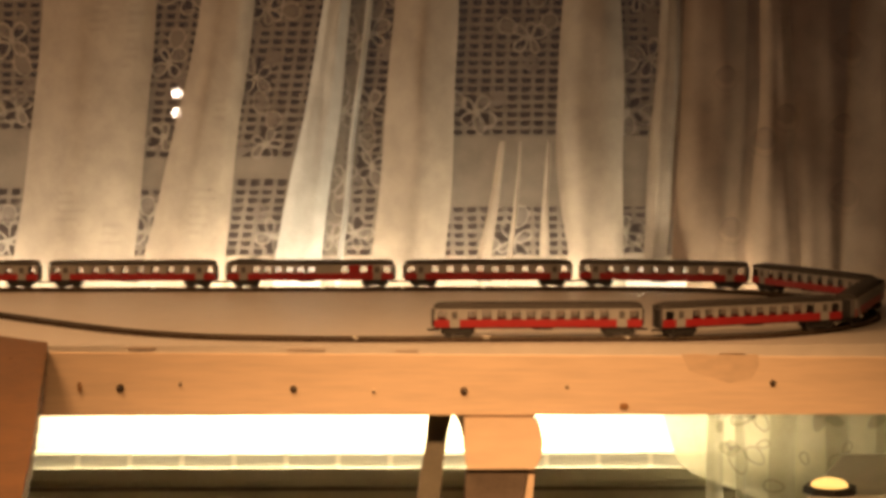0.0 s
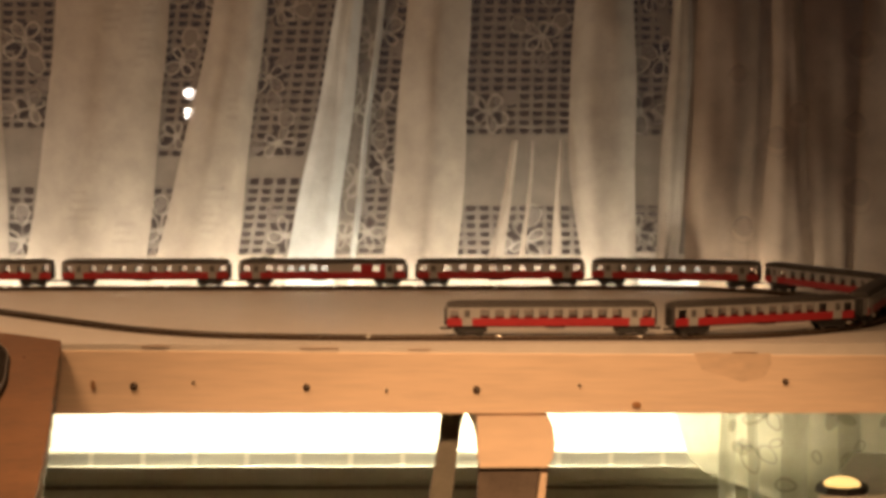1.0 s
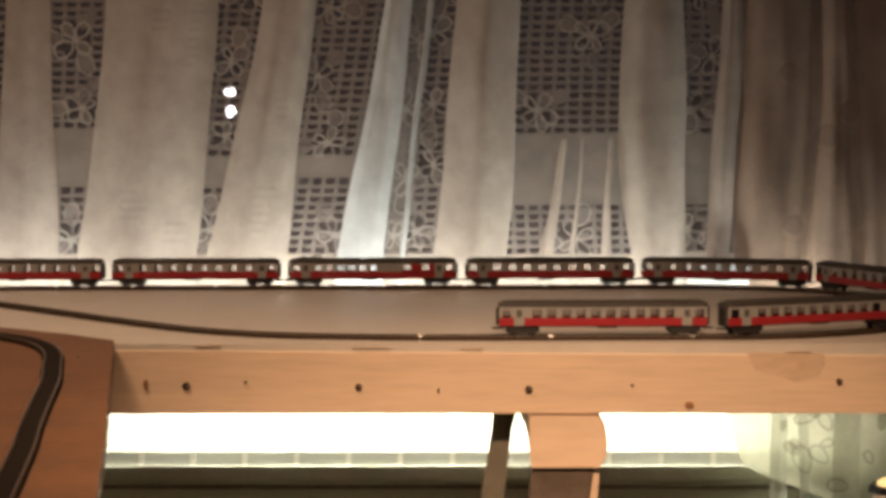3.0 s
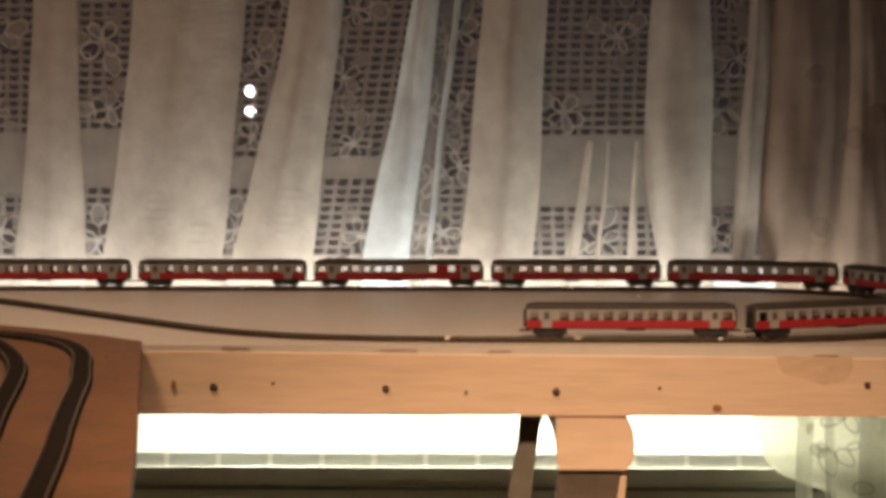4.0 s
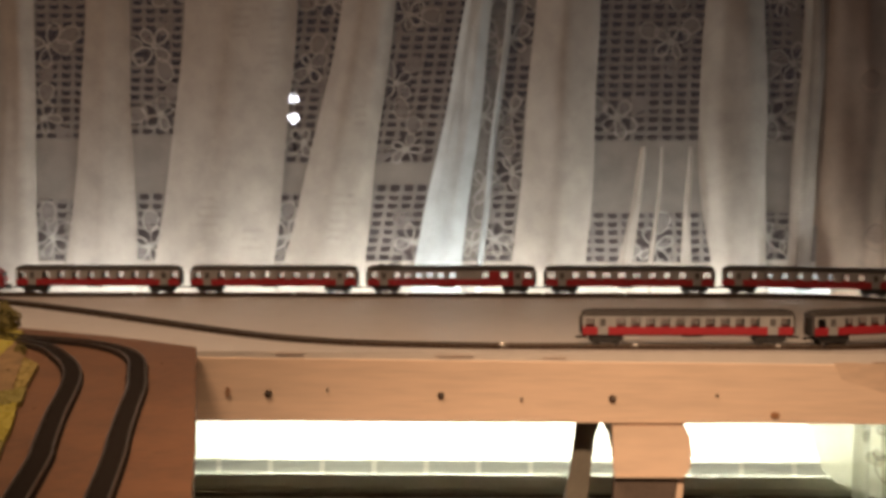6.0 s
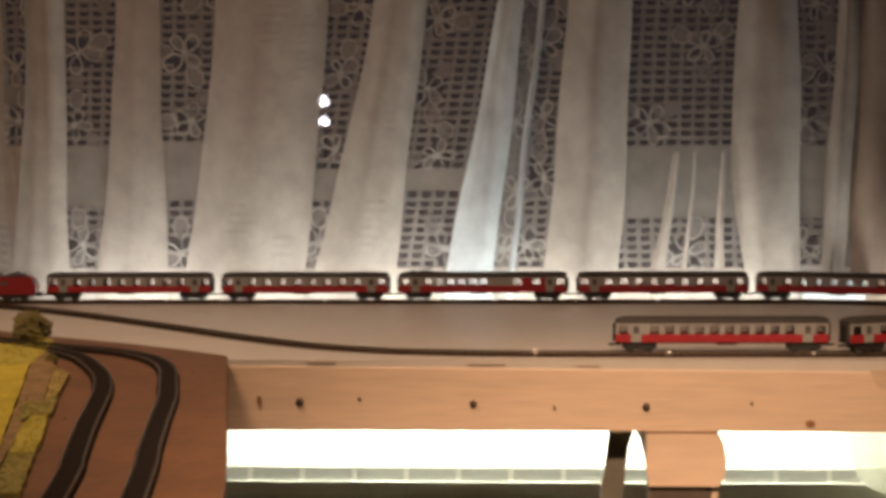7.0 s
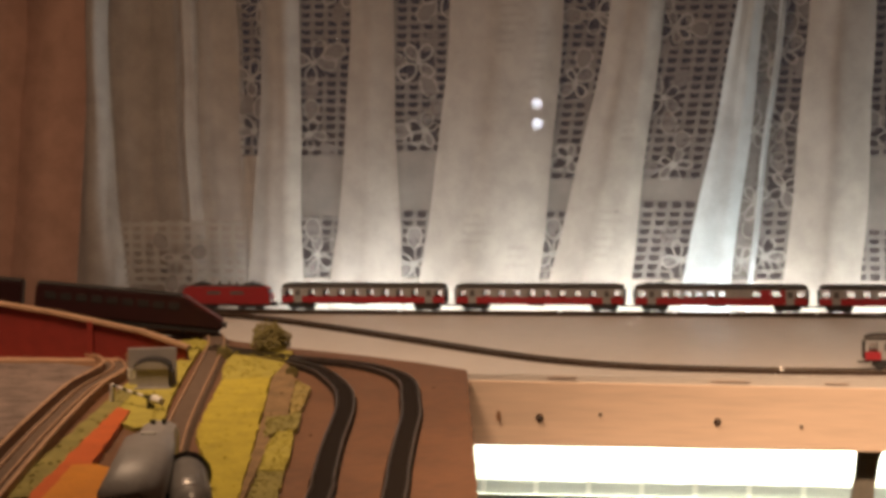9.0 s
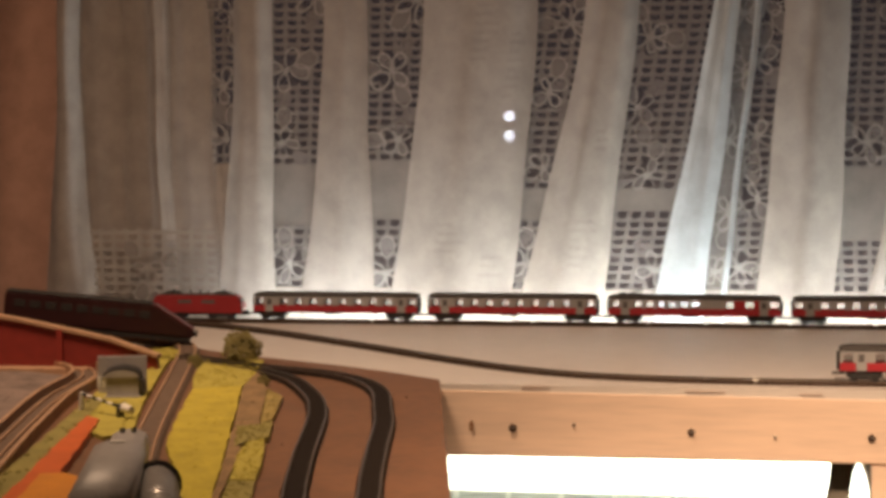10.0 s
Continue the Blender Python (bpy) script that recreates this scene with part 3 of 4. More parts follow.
for k in range(46):
    # leaves and loops thicken towards the ragged near edge
    cx, cz = 0.236 + 0.24 * random.random() ** 1.6, random.uniform(0.815, 0.925)
    if cx < 0.30 - (cz - 0.83) * 0.5:
        continue
    b = random.uniform(0, 3.1)
    g = random.uniform(0.6, 1.5)
    add_oval(bm, cx, cz, 0.0095 * g, 0.0056 * g, b, random.uniform(0.0014, 0.003), 0.3490 - 0.00002 * k, k % 2 == 0)
tagged(part("lace_pattern", bm, fabric("lower_lace", (0.40, 0.41, 0.31), 0.60), low, "looped lace flowers"), kind="stuff")

# ---- layout board and timber ----
board = thing("layout_board", "white laminated board carrying the model railway", "board")
part("top", slab([(-1.25, -0.0012), (0.95, -0.0012), (0.95, 0.458), (-1.25, 0.458)], 0.990, 1.0), WHITE_BOARD, board)
part("rear_batten", box(-1.2, 0.9, 0.40, 0.425, 0.955, 0.990, 0.002), PINE, board)
beam = thing("timber_beam", "pale pine beam with drilled holes under the board edge", "beam")
bm = box(-0.75, 0.92, 0.0015, 0.034, 0.9445, 0.9990, 0.0010)
for v in bm.verts:
    v.co.y -= 0.004
    v.co.z -= 0.006 * max(0.0, v.co.x + 0.3) / 0.55 if v.co.z > 0.96 else 0.0
part("plank", bm, PINE, beam)
for x, z, r in ((-0.236, 0.967, 0.0030), (-0.100, 0.966, 0.0027), (0.034, 0.964, 0.0029), (0.277, 0.970, 0.0024), (-0.189, 0.970, 0.0012), (0.115, 0.967, 0.0012)):
    part("drill_hole", cyl((x, -0.0046, z), (x, 0.004, z), r, r * 0.9, 16), HOLE, beam)
    if r > 0.002:
        part("screw_head", cyl((x + 0.0006, -0.0050, z + 0.0006), (x + 0.0006, 0.0, z + 0.0006), r * 0.45, r * 0.4, 10), STEEL, beam)
part("nail", cyl((-0.037, -0.0058, 0.964), (-0.037, 0.0, 0.964), 0.0012, 0.0012, 10), STEEL, beam, "shiny nail head")
for x, z, a, b in ((-0.268, 0.968, 0.0017, 0.0042), (0.160, 0.9515, 0.0036, 0.0026)):
    bm = cyl((0, -0.0044, 0), (0, 0.0, 0), 1.0, 1.0, 18)
    for v in bm.verts:
        v.co.x, v.co.z = x + v.co.x * a, z + v.co.z * b
    part("knot", bm, KNOT, beam, "dark wood knot")
stain = part("stain", slab([(0.0, 0.0), (0.060, 0.000), (0.061, 0.009), (0.055, 0.020), (0.038, 0.023), (0.022, 0.018), (0.006, 0.013)], 0.0, 0.00012, 0.0012), PINE_DARK, beam, "darker stained patch")
stain.matrix_basis = pose(0.205, -0.0025, 0.9925, 90, 0, 0) @ Matrix.Diagonal((1, -1, 1, 1))
for x, w in ((-0.23, 0.022), (-0.105, 0.03), (-0.02, 0.018), (0.235, 0.02)):
    part("gap", box(x, x + w, -0.0026, -0.0014, 0.9987 - 0.0109 * max(0, x + 0.3), 0.9990 - 0.0109 * max(0, x + 0.3)), KNOT, beam)

post = thing("table_leg", "pale wooden leg with rounded shoulder and dark lower half", "table leg")
piece = part("upper_block", slab([(0.034, 0.943), (0.089, 0.943), (0.0945, 0.934), (0.0962, 0.922), (0.0945, 0.910), (0.090, 0.902), (0.036, 0.902), (0.034, 0.915)], -0.030, 0.004), PINE, post)
piece.matrix_basis = pose(0, 0, 0, 90, 0, 0)
piece = part("lower_block", slab([(0.036, 0.902), (0.085, 0.902), (0.074, 0.84), (0.070, 0.0), (0.030, 0.0), (0.032, 0.84)], -0.032, -0.002), SLATE, post, "dark grey-brown lower post")
piece.matrix_basis = pose(0, 0, 0, 90, 0, 0)
piece = part("side_board", slab([(0.086, 0.9018), (0.0905, 0.9018), (0.082, 0.80), (0.076, 0.0), (0.071, 0.0), (0.0765, 0.84)], -0.030, -0.004), PINE, post)
piece.matrix_basis = pose(0, 0, 0, 90, 0, 0)
strut = thing("metal_strut", "slanting dark grey metal strut beside the leg", "strut")
piece = part("bar", slab([(0.0065, 0.945), (0.0245, 0.945), (0.0245, 0.936), (0.0215, 0.926), (0.0145, 0.870), (-0.030, 0.0), (-0.050, 0.0), (-0.0040, 0.870), (0.0040, 0.920)], -0.052, -0.040), DARK_STEEL, strut)
piece.matrix_basis = pose(0, 0, 0, 90, 0, 0)
piece = part("gusset", slab([(0.0235, 0.945), (0.036, 0.945), (0.036, 0.900), (0.0345, 0.915), (0.031, 0.930)], -0.048, -0.042), WHITE_PAINT, strut, "white curved gusset")
piece.matrix_basis = pose(0, 0, 0, 90, 0, 0)

# lamp on a white ledge
ledge = thing("white_ledge", "white painted ledge below the layout", "shelf")
bm = slab([(0.305, 0.06), (0.75, 0.06), (0.75, 0.34), (0.40, 0.34)], 0.8385, 0.8525)
part("top", bm, WHITE_PAINT, ledge)
part("bracket", box(0.42, 0.72, 0.20, 0.22, 0.0, 0.8385, 0.002), WHITE_PAINT, ledge)
candle = thing("push_light", "round lit push light on a black base on the ledge", "lamp", m=pose(0.352, 0.15, 0.8525))
part("base", cyl((0, 0, 0), (0, 0, 0.0062), 0.0235, 0.0225, 8), BLACK, candle, "black octagonal base")
bm = bmesh.new()
bmesh.ops.create_uvsphere(bm, u_segments=20, v_segments=10, radius=0.016)
for v in bm.verts:
    v.co.z = max(0.0, v.co.z) * 0.42 + 0.0062
part("dome", bm, LAMP_GLOW, candle, "glowing warm dome", True)

# ---- tracks on the white board ----
rear = [Vector((x, 0.447, 0)) for x in np.arange(-1.2, 0.1901, 0.01)]
loop = [Vector((0.19 + 0.2105 * math.cos(a), 0.2365 + 0.2105 * math.sin(a), 0)) for a in np.linspace(math.pi / 2, -math.pi / 2, 60)]
front = smooth_line([(0.19, 0.026), (0.05, 0.025), (-0.06, 0.026), (-0.15, 0.038), (-0.20, 0.056), (-0.25, 0.088), (-0.306, 0.140), (-0.37, 0.206), (-0.434, 0.272), (-0.50, 0.335), (-0.56, 0.385), (-0.63, 0.425), (-0.70, 0.440)])
oval = resample(rear + loop[1:] + front[1:], 0.008)
tk = track("dark model railway track curving over the white board", oval, 1.0, BALLAST_OVAL)
for x in (-0.43, -0.27, -0.155, -0.10, -0.02, 0.06):
    k = min(range(len(oval)), key=lambda i: abs(oval[i].x - x) + (oval[i].y < 0.4))
    joiner(oval, k, 1.0012, tk)
for x in (-0.056, 0.055, 0.165):
    k = min(range(len(oval)), key=lambda i: abs(oval[i].x - x) + (oval[i].y > 0.1))
    joiner(oval, k, 1.0012, tk)


# ---- rolling stock ----
def bogie(parent, x, wheelbase=0.016):
    bm = box(x - 0.0135, x + 0.0135, -0.0066, 0.0066, 0.0032, 0.0082, 0.0008)
    add_box(bm, x - 0.010, x + 0.010, -0.0085, -0.0064, 0.0022, 0.0062, 0.0006)
    add_box(bm, x - 0.010, x + 0.010, 0.0064, 0.0085, 0.0022, 0.0062, 0.0006)
    bg = part("bogie", bm, BLACK, parent, "black bogie")
    for dx in (-wheelbase / 2, wheelbase / 2):
        bm = cyl((x + dx, -0.0056, 0.0030), (x + dx, -0.0040, 0.0030), 0.0034, None, 16)
        add_cyl(bm, (x + dx, 0.0040, 0.0030), (x + dx, 0.0056, 0.0030), 0.0034, None, 16)
        add_cyl(bm, (x + dx, -0.0056, 0.0030), (x + dx, 0.0056, 0.0030), 0.0006, None, 6)
        part("wheelset", bm, GREY_DARK, bg)


def roof_mesh(l, w, z0, h):
    """A barrel roof with dipped ends."""
    bm = bmesh.new()
    rings = []
    for x, k in ((-l, 0.55), (-l + 0.003, 0.85), (-l + 0.008, 1), (0, 1), (l - 0.008, 1), (l - 0.003, 0.85), (l, 0.55)):
        ring = []
        for i in range(9):
            a = math.pi * i / 8
            ring.append(bm.verts.new((x, -math.cos(a) * w, z0 + h * k * math.sin(a) ** 0.7)))
        rings.append(ring)
    for a, b in zip(rings, rings[1:]):
        for i in range(8):
            bm.faces.new((a[i], b[i], b[i + 1], a[i + 1]))
    bm.faces.new(list(reversed(rings[0])))
    bm.faces.new(rings[-1])
    for a, b in zip(rings, rings[1:]):
        bm.faces.new((a[0], a[8], b[8], b[0]))
    bmesh.ops.recalc_face_normals(bm, faces=bm.faces)
    return bm


def coach(label, bistro=False, red=RED, cream=CREAM, roof=ROOF, pane=PANE, windows=10):
    """A passenger coach, 165 mm long, with open window bands."""
    c = thing("model_coach", label, "model coach", group="coaches of the model train")
    L, W = 0.0825, 0.0092
    zb, zs, zw, zt = 0.0085, 0.0148, 0.0216, 0.0236
    bm = box(-L, L, -W + 0.0005, W - 0.0005, zb - 0.001, zb + 0.0004)
    part("underframe", bm, BLACK, c)
    part("equipment_box", box(-0.012, 0.004, -0.0040, 0.0040, 0.0058, 0.0076, 0.0006), BLACK, c)
    wins = [-0.0525 + i * 0.105 / (windows - 1) for i in range(windows)]
    if bistro:
        wins = [-0.054, -0.043, -0.032, -0.021, -0.010, 0.001, 0.034, 0.053]
    doors = (-0.0665, 0.0665)
    for s in (-1, 1):
        y0, y1 = sorted((s * W, s * (W - 0.0007)))
        spans = [(-L, -0.0705), (-0.0625, 0.0625), (0.0705, L)]
        for a, b in spans:
            part("red_side", box(a, b, y0, y1, zb, zs, 0.0002), red, c, "red lower side panel")
        if bistro:
            yy0, yy1 = sorted((s * (W + 0.0003), s * (W - 0.0004)))
            for a, b in ((0.0382, 0.0488), (0.0572, 0.0620)) if s < 0 else ():
                part("kitchen_panel", box(a, b, yy0, yy1, zs, zt - 0.0008, 0.0002), red, c, "red panel over the kitchen end")
        bm = bmesh.new()
        add_box(bm, -L, L, y0, y1, zw, zt)
        x = -L
        for wx in sorted(wins + [-0.0765, 0.0765]):
            add_box(bm, x, wx - 0.0036, y0, y1, zs, zw)
            x = wx + 0.0036
        add_box(bm, x, L, y0, y1, zs, zw)
        part("window_band", bm, cream, c, "grey cream window band")
        for wx in wins + [-0.0765, 0.0765]:
            part("window", box(wx - 0.0036, wx + 0.0036, s * (W - 0.0003) - 0.0001, s * (W - 0.0003) + 0.0001, zs, zw), pane, c)
        for dx in doors:
            yy0, yy1 = sorted((s * (W + 0.0003), s * (W - 0.0009)))
            part("door", box(dx - 0.0040, dx + 0.0040, yy0, yy1, zb, zw + 0.0008, 0.0003), cream, c, "grey folding door")
            yy0, yy1 = sorted((s * (W + 0.0005), s * (W + 0.0002)))
            part("door_window", box(dx - 0.0022, dx + 0.0022, yy0, yy1, zs + 0.0006, zw - 0.0004), GREY_DARK, c)
    for s in (-1, 1):
        x0, x1 = sorted((s * (L - 0.0008), s * L))
        part("end_wall", box(x0, x1, -W + 0.0006, W - 0.0006, zb, zt), GREY_DARK, c)
        x0, x1 = sorted((s * L, s * (L + 0.0022)))
        part("gangway", box(x0, x1, -0.0040, 0.0040, zb, 0.0225, 0.0006), BLACK, c)
        x0, x1 = sorted((s * (L - 0.004), s * (L + 0.0055)))
        part("coupler", box(x0, x1, -0.0014, 0.0014, 0.0050, 0.0068, 0.0004), BLACK, c)
        bogie(c, s * 0.0640)
    part("floor_pan", box(-L + 0.001, L - 0.001, -W + 0.001, W - 0.001, zs - 0.003, zs - 0.002), GREY_DARK, c)
    part("roof", roof_mesh(L + 0.0003, W + 0.0003, zt, 0.0046), roof, c, "dark brown barrel roof", True)
    if bistro:
        pg = part("pantograph", box(-0.064, -0.050, -0.0045, 0.0045, 0.0276, 0.0290, 0.0004), BLACK, c, "folded black pantograph")
        part("pantograph_arm", cyl((-0.062, 0, 0.0288), (-0.050, 0, 0.0323), 0.0006, None, 6), BLACK, pg)
        part("pantograph_bow", box(-0.0515, -0.0495, -0.007, 0.007, 0.0318, 0.0330, 0.0003), BLACK, pg)
        part("roof_pod", box(-0.073, -0.066, -0.005, 0.005, 0.0273, 0.0293, 0.0008), BLACK, c)
    return c


def locomotive(label):
    """A short electric locomotive, 94 mm long."""
    c = thing("model_locomotive", label, "model locomotive")
    L, W = 0.0465, 0.0092
    pts = [(-L, 0.0056), (-L, 0.0145), (-L + 0.0035, 0.0218), (-L + 0.006, 0.0238), (L - 0.006, 0.0238), (L - 0.0035, 0.0218), (L, 0.0145), (L, 0.0056)]
    bm = slab(pts, -W, W)
    bmesh.ops.bevel(bm, geom=list(bm.edges), offset=0.0009, segments=2, affect="EDGES")
    ob = part("body", bm, LOCO_RED, c, "dark red body")
    ob.matrix_basis = pose(0, 0, 0, 90, 0, 0)
    part("roof_plate", box(-L + 0.008, L - 0.008, -0.0066, 0.0066, 0.0236, 0.0252, 0.0008), GREY_DARK, c)
    part("frame", box(-L + 0.001, L - 0.001, -0.0084, 0.0084, 0.0042, 0.0062, 0.0005), BLACK, c)
    for s in (-1, 1):
        part("cab_window", box(*sorted((s * (L - 0.0022), s * (L - 0.0012))), -0.0068, 0.0068, 0.0158, 0.0204), GREY_DARK, c)
        for y in (-0.005, 0.005):
            part("buffer", cyl((s * L, y, 0.0066), (s * (L + 0.0036), y, 0.0066), 0.0011, 0.0017, 10), BLACK, c)
            part("headlight", cyl((s * (L - 0.0004), y * 1.1, 0.0098), (s * (L + 0.0004), y * 1.1, 0.0098), 0.0011, None, 10), STEEL, c)
        part("coupler", box(*sorted((s * (L - 0.002), s * (L + 0.006))), -0.0014, 0.0014, 0.0036, 0.0054, 0.0004), BLACK, c)
        bogie(c, s * 0.0245, 0.018)
        pg = part("pantograph", box(s * 0.026 - 0.008, s * 0.026 + 0.008, -0.0055, 0.0055, 0.0256, 0.0268, 0.0004), BLACK, c, "folded black pantograph")
        part("pantograph_bow", box(s * 0.026 - 0.0012, s * 0.026 + 0.0012, -0.0075, 0.0075, 0.0274, 0.0284, 0.0003), BLACK, pg)
        for y in (-W - 0.0002, W - 0.0004):
            part("side_grille", box(s * 0.012 - 0.007, s * 0.012 + 0.007, y, y + 0.0006, 0.0158, 0.0192, 0.0002), GREY_DARK, c)
    for x in (-0.008, 0.002, 0.010):
        part("insulator", cyl((x, 0, 0.025), (x, 0, 0.0282), 0.0012, 0.0008, 8), BLACK, c)
    return c


ride = resample(rear + loop[1:] + front[1:], 0.002)
ride_step = sum((b - a).length for a, b in zip(ride, ride[1:])) / (len(ride) - 1)


def along(s):
    i = max(0, min(len(ride) - 2, int(s / ride_step)))
    return ride[i].lerp(ride[i + 1], s / ride_step - i)


def on_track(s, half):
    """Pose of a vehicle with its middle at s, bogies on the track."""
    a, b = along(s - half), along(s + half)
    mid, d = (a + b) / 2, b - a
    return pose(mid.x, mid.y, 1.0036, 0, 0, math.degrees(math.atan2(d.y, d.x)))


HEAD = 1.2 - 0.655
loco = locomotive("dark red electric model locomotive on the rear track")
loco.matrix_world = on_track(HEAD + 0.047, 0.0245)
plain = coach("red and grey model passenger coach with eight wide-set windows", windows=8)
second = coach("red and grey model passenger coach with ten windows")
bistro = coach("red and grey model dining coach with roof pantograph", True)
s = HEAD + 0.094 + 0.012 + 0.0825
plain.matrix_world = on_track(s, 0.06)
for i in range(1, 9):
    s += 0.1768
    if i == 2:
        bistro.matrix_world = on_track(s, 0.06)
    elif i == 6:
        second.matrix_world = on_track(s, 0.06)
    else:
        copy_thing(second if i > 6 else plain, on_track(s, 0.06))

# ---- left wing: brown hardboard with landscape ----
ZP = 1.004
panel = thing("brown_panel", "brown hardboard panel carrying the landscape wing", "board")
part("sheet", slab([(-0.292, -0.008), (-0.333, 0.031), (-0.387, 0.073), (-0.462, 0.122), (-0.520, 0.165), (-0.565, 0.215), (-0.62, 0.20), (-1.15, 0.20), (-1.10, -0.85), (-0.155, -0.85), (-0.213, -0.475), (-0.239, -0.322), (-0.267, -0.155)], 0.9915, ZP, 0.0006), HARDBOARD, panel)
part("frame_rail", box(-0.50, -0.468, -0.58, -0.02, 0.955, 0.9915, 0.002), PINE, panel)
part("frame_rail", box(-1.05, -1.02, -0.58, -0.02, 0.955, 0.9915, 0.002), PINE, panel)
for x, y in ((-0.40, -0.55), (-1.0, -0.55)):
    part("leg", box(x - 0.02, x + 0.02, y - 0.02, y + 0.02, 0.0, 0.9915, 0.002), PINE, panel)
for x, y in ((-0.300, -0.110), (-0.262, -0.40), (-0.285, -0.30), (-0.34, -0.33)):
    part("chip", cyl((x, y, ZP - 0.001), (x, y, ZP + 0.0004), 0.0016, 0.001, 8), TAN if x > -0.29 else HOLE, panel)

outer = smooth_line([(-0.53, 0.105), (-0.478, 0.062), (-0.438, 0.033), (-0.385, 0.003), (-0.347, -0.041), (-0.321, -0.102), (-0.3025, -0.190), (-0.290, -0.255), (-0.277, -0.345), (-0.262, -0.445), (-0.246, -0.545), (-0.205, -0.84)])
inner = smooth_line([(-0.52, 0.085), (-0.462, 0.036), (-0.430, 0.002), (-0.404, -0.035), (-0.388, -0.068), (-0.360, -0.144), (-0.342, -0.218), (-0.329, -0.293), (-0.316, -0.375), (-0.297, -0.482), (-0.285, -0.550), (-0.245, -0.84)])
for line in (outer, inner):
    track("black model track with dull rails on brown hardboard", line, ZP, BALLAST, 0.0160, 0.003, rail_h=0.0012, sleepers=False, gauge=0.0118)
west = smooth_line([(-1.05, 0.06, 0.052), (-0.87, 0.112, 0.036), (-0.71, 0.150, 0.018), (-0.62, 0.176, 0.007), (-0.56, 0.190, 0.001), (-0.536, 0.150), (-0.500, 0.000), (-0.461, -0.177), (-0.428, -0.323), (-0.385, -0.50), (-0.31, -0.84)])
track("brown ballasted model track beside the yellow field", west, ZP, BALLAST_BROWN, 0.021, 0.003, TAN, sleepers=False, gauge=0.013)
far = smooth_line([(-0.70, 0.055), (-0.61, 0.03), (-0.562, -0.035), (-0.545, -0.165), (-0.516, -0.315), (-0.486, -0.455), (-0.40, -0.84)])
track("brown ballasted model track with tan rails", far, ZP, BALLAST_BROWN, 0.022, 0.003, TAN, sleepers=False)
fence = thing("model_parapet", "tan parapet walls along the brown model track", "model wall")
for a in (-0.0125, 0.0125):
    part("parapet", sweep([p + Vector((0, 0, ZP)) for p in far], [(a - 0.0012, 0), (a - 0.0012, 0.008), (a + 0.0012, 0.008), (a + 0.0012, 0)]), TAN, fence)

# dark railcars parked on the curve
def dark_railcar(label, nose):
    """A low, nearly black railcar; the leading one has a sloping nose with a maroon top, coloured as if lit."""
    c = thing("model_railcar", label, "model railcar", group="parked railcars")
    L, W = 0.0825, 0.0094
    front = [(L, 0.0050), (L, 0.0105), (0.046, 0.0262)] if nose else [(L, 0.0050), (L, 0.0262)]
    bm = slab([(-L, 0.0050)] + front + [(-L, 0.0262)], -W, W)
    bmesh.ops.bevel(bm, geom=list(bm.edges), offset=0.0012, segments=2, affect="EDGES")
    part("body", bm, DARK_MAROON, c).matrix_basis = pose(0, 0, 0, 90, 0, 0)
    part("skirt", box(-L + 0.002, L - 0.003, -W + 0.0008, W - 0.0008, 0.0016, 0.0054, 0.0006), BLACK, c, "black skirt along the underframe")
    part("roof", box(-L + 0.0008, 0.044 if nose else L - 0.0008, -W + 0.0016, W - 0.0016, 0.0258, 0.0276, 0.0008), BLACK, c, "black roof")
    if nose:
        bm = box(0, 0.0385, -W + 0.0010, W - 0.0010, 0.0, 0.0010, 0.0004)
        part("nose_plate", bm, NOSE_LIT_MAROON, c, "maroon sloping nose top, coloured lighter as if lit").matrix_basis = pose(0.0465, 0, 0.0260, 0, 23.5, 0)
        for y in (-0.005, 0.005):
            part("buffer", cyl((L - 0.001, y, 0.0078), (L + 0.0030, y, 0.0078), 0.0012, 0.0017, 10), BLACK, c)
    for y in (-W, W):
        for k in range(9):
            x = -0.074 + k * 0.0135
            part("window", box(x, x + 0.0095, y - 0.0003, y + 0.0003, 0.0165, 0.0215, 0.0002), BLACK, c)
    for x in (-0.060, 0.056):
        bogie(c, x)
    return c


dark = dark_railcar("nearly black maroon model railcar with sloping nose parked on the ramp", True)
dark_rear = dark_railcar("nearly black maroon model railcar parked on the ramp", False)


def between(a, b):
    d = Vector(b) - Vector(a)
    return Matrix.Translation((0, 0, -0.001)) @ pose(*((Vector(a) + Vector(b)) / 2), 0, -math.degrees(math.asin(d.z / d.length)), math.degrees(math.atan2(d.y, d.x))) @ Matrix.Diagonal((1.0, 1.32, 1.22, 1))


dark.matrix_world = between((-0.703, 0.152, 1.0255), (-0.540, 0.188, 1.0075))
dark_rear.matrix_world = between((-0.872, 0.111, 1.0445), (-0.713, 0.149, 1.0268))

ramp_wall = thing("maroon_wall", "dark maroon ramp wall with a pale capping rail", "model wall")
piece = part("wall", slab([(-0.95, 1.004), (-0.57, 1.004), (-0.520, 1.004), (-0.522, 1.0165), (-0.56, 1.029), (-0.63, 1.043), (-0.72, 1.057), (-0.95, 1.088)], -0.016, -0.010), MAROON, ramp_wall)
piece.matrix_basis = pose(0, 0, 0, 90, 0, 0)
cap = [Vector(p) for p in ((-0.95, 0.013, 1.088), (-0.72, 0.013, 1.057), (-0.63, 0.013, 1.043), (-0.56, 0.013, 1.029), (-0.520, 0.013, 1.016))]
part("cap_rail", sweep(cap, [(-0.006, 0), (-0.006, 0.0022), (0.006, 0.0022), (0.006, 0)]), TAN, ramp_wall, "pale capping rail")
part("cap_post", box(-0.603, -0.598, 0.0065, 0.010, 1.004, 1.038, 0.0005), MAROON, ramp_wall)
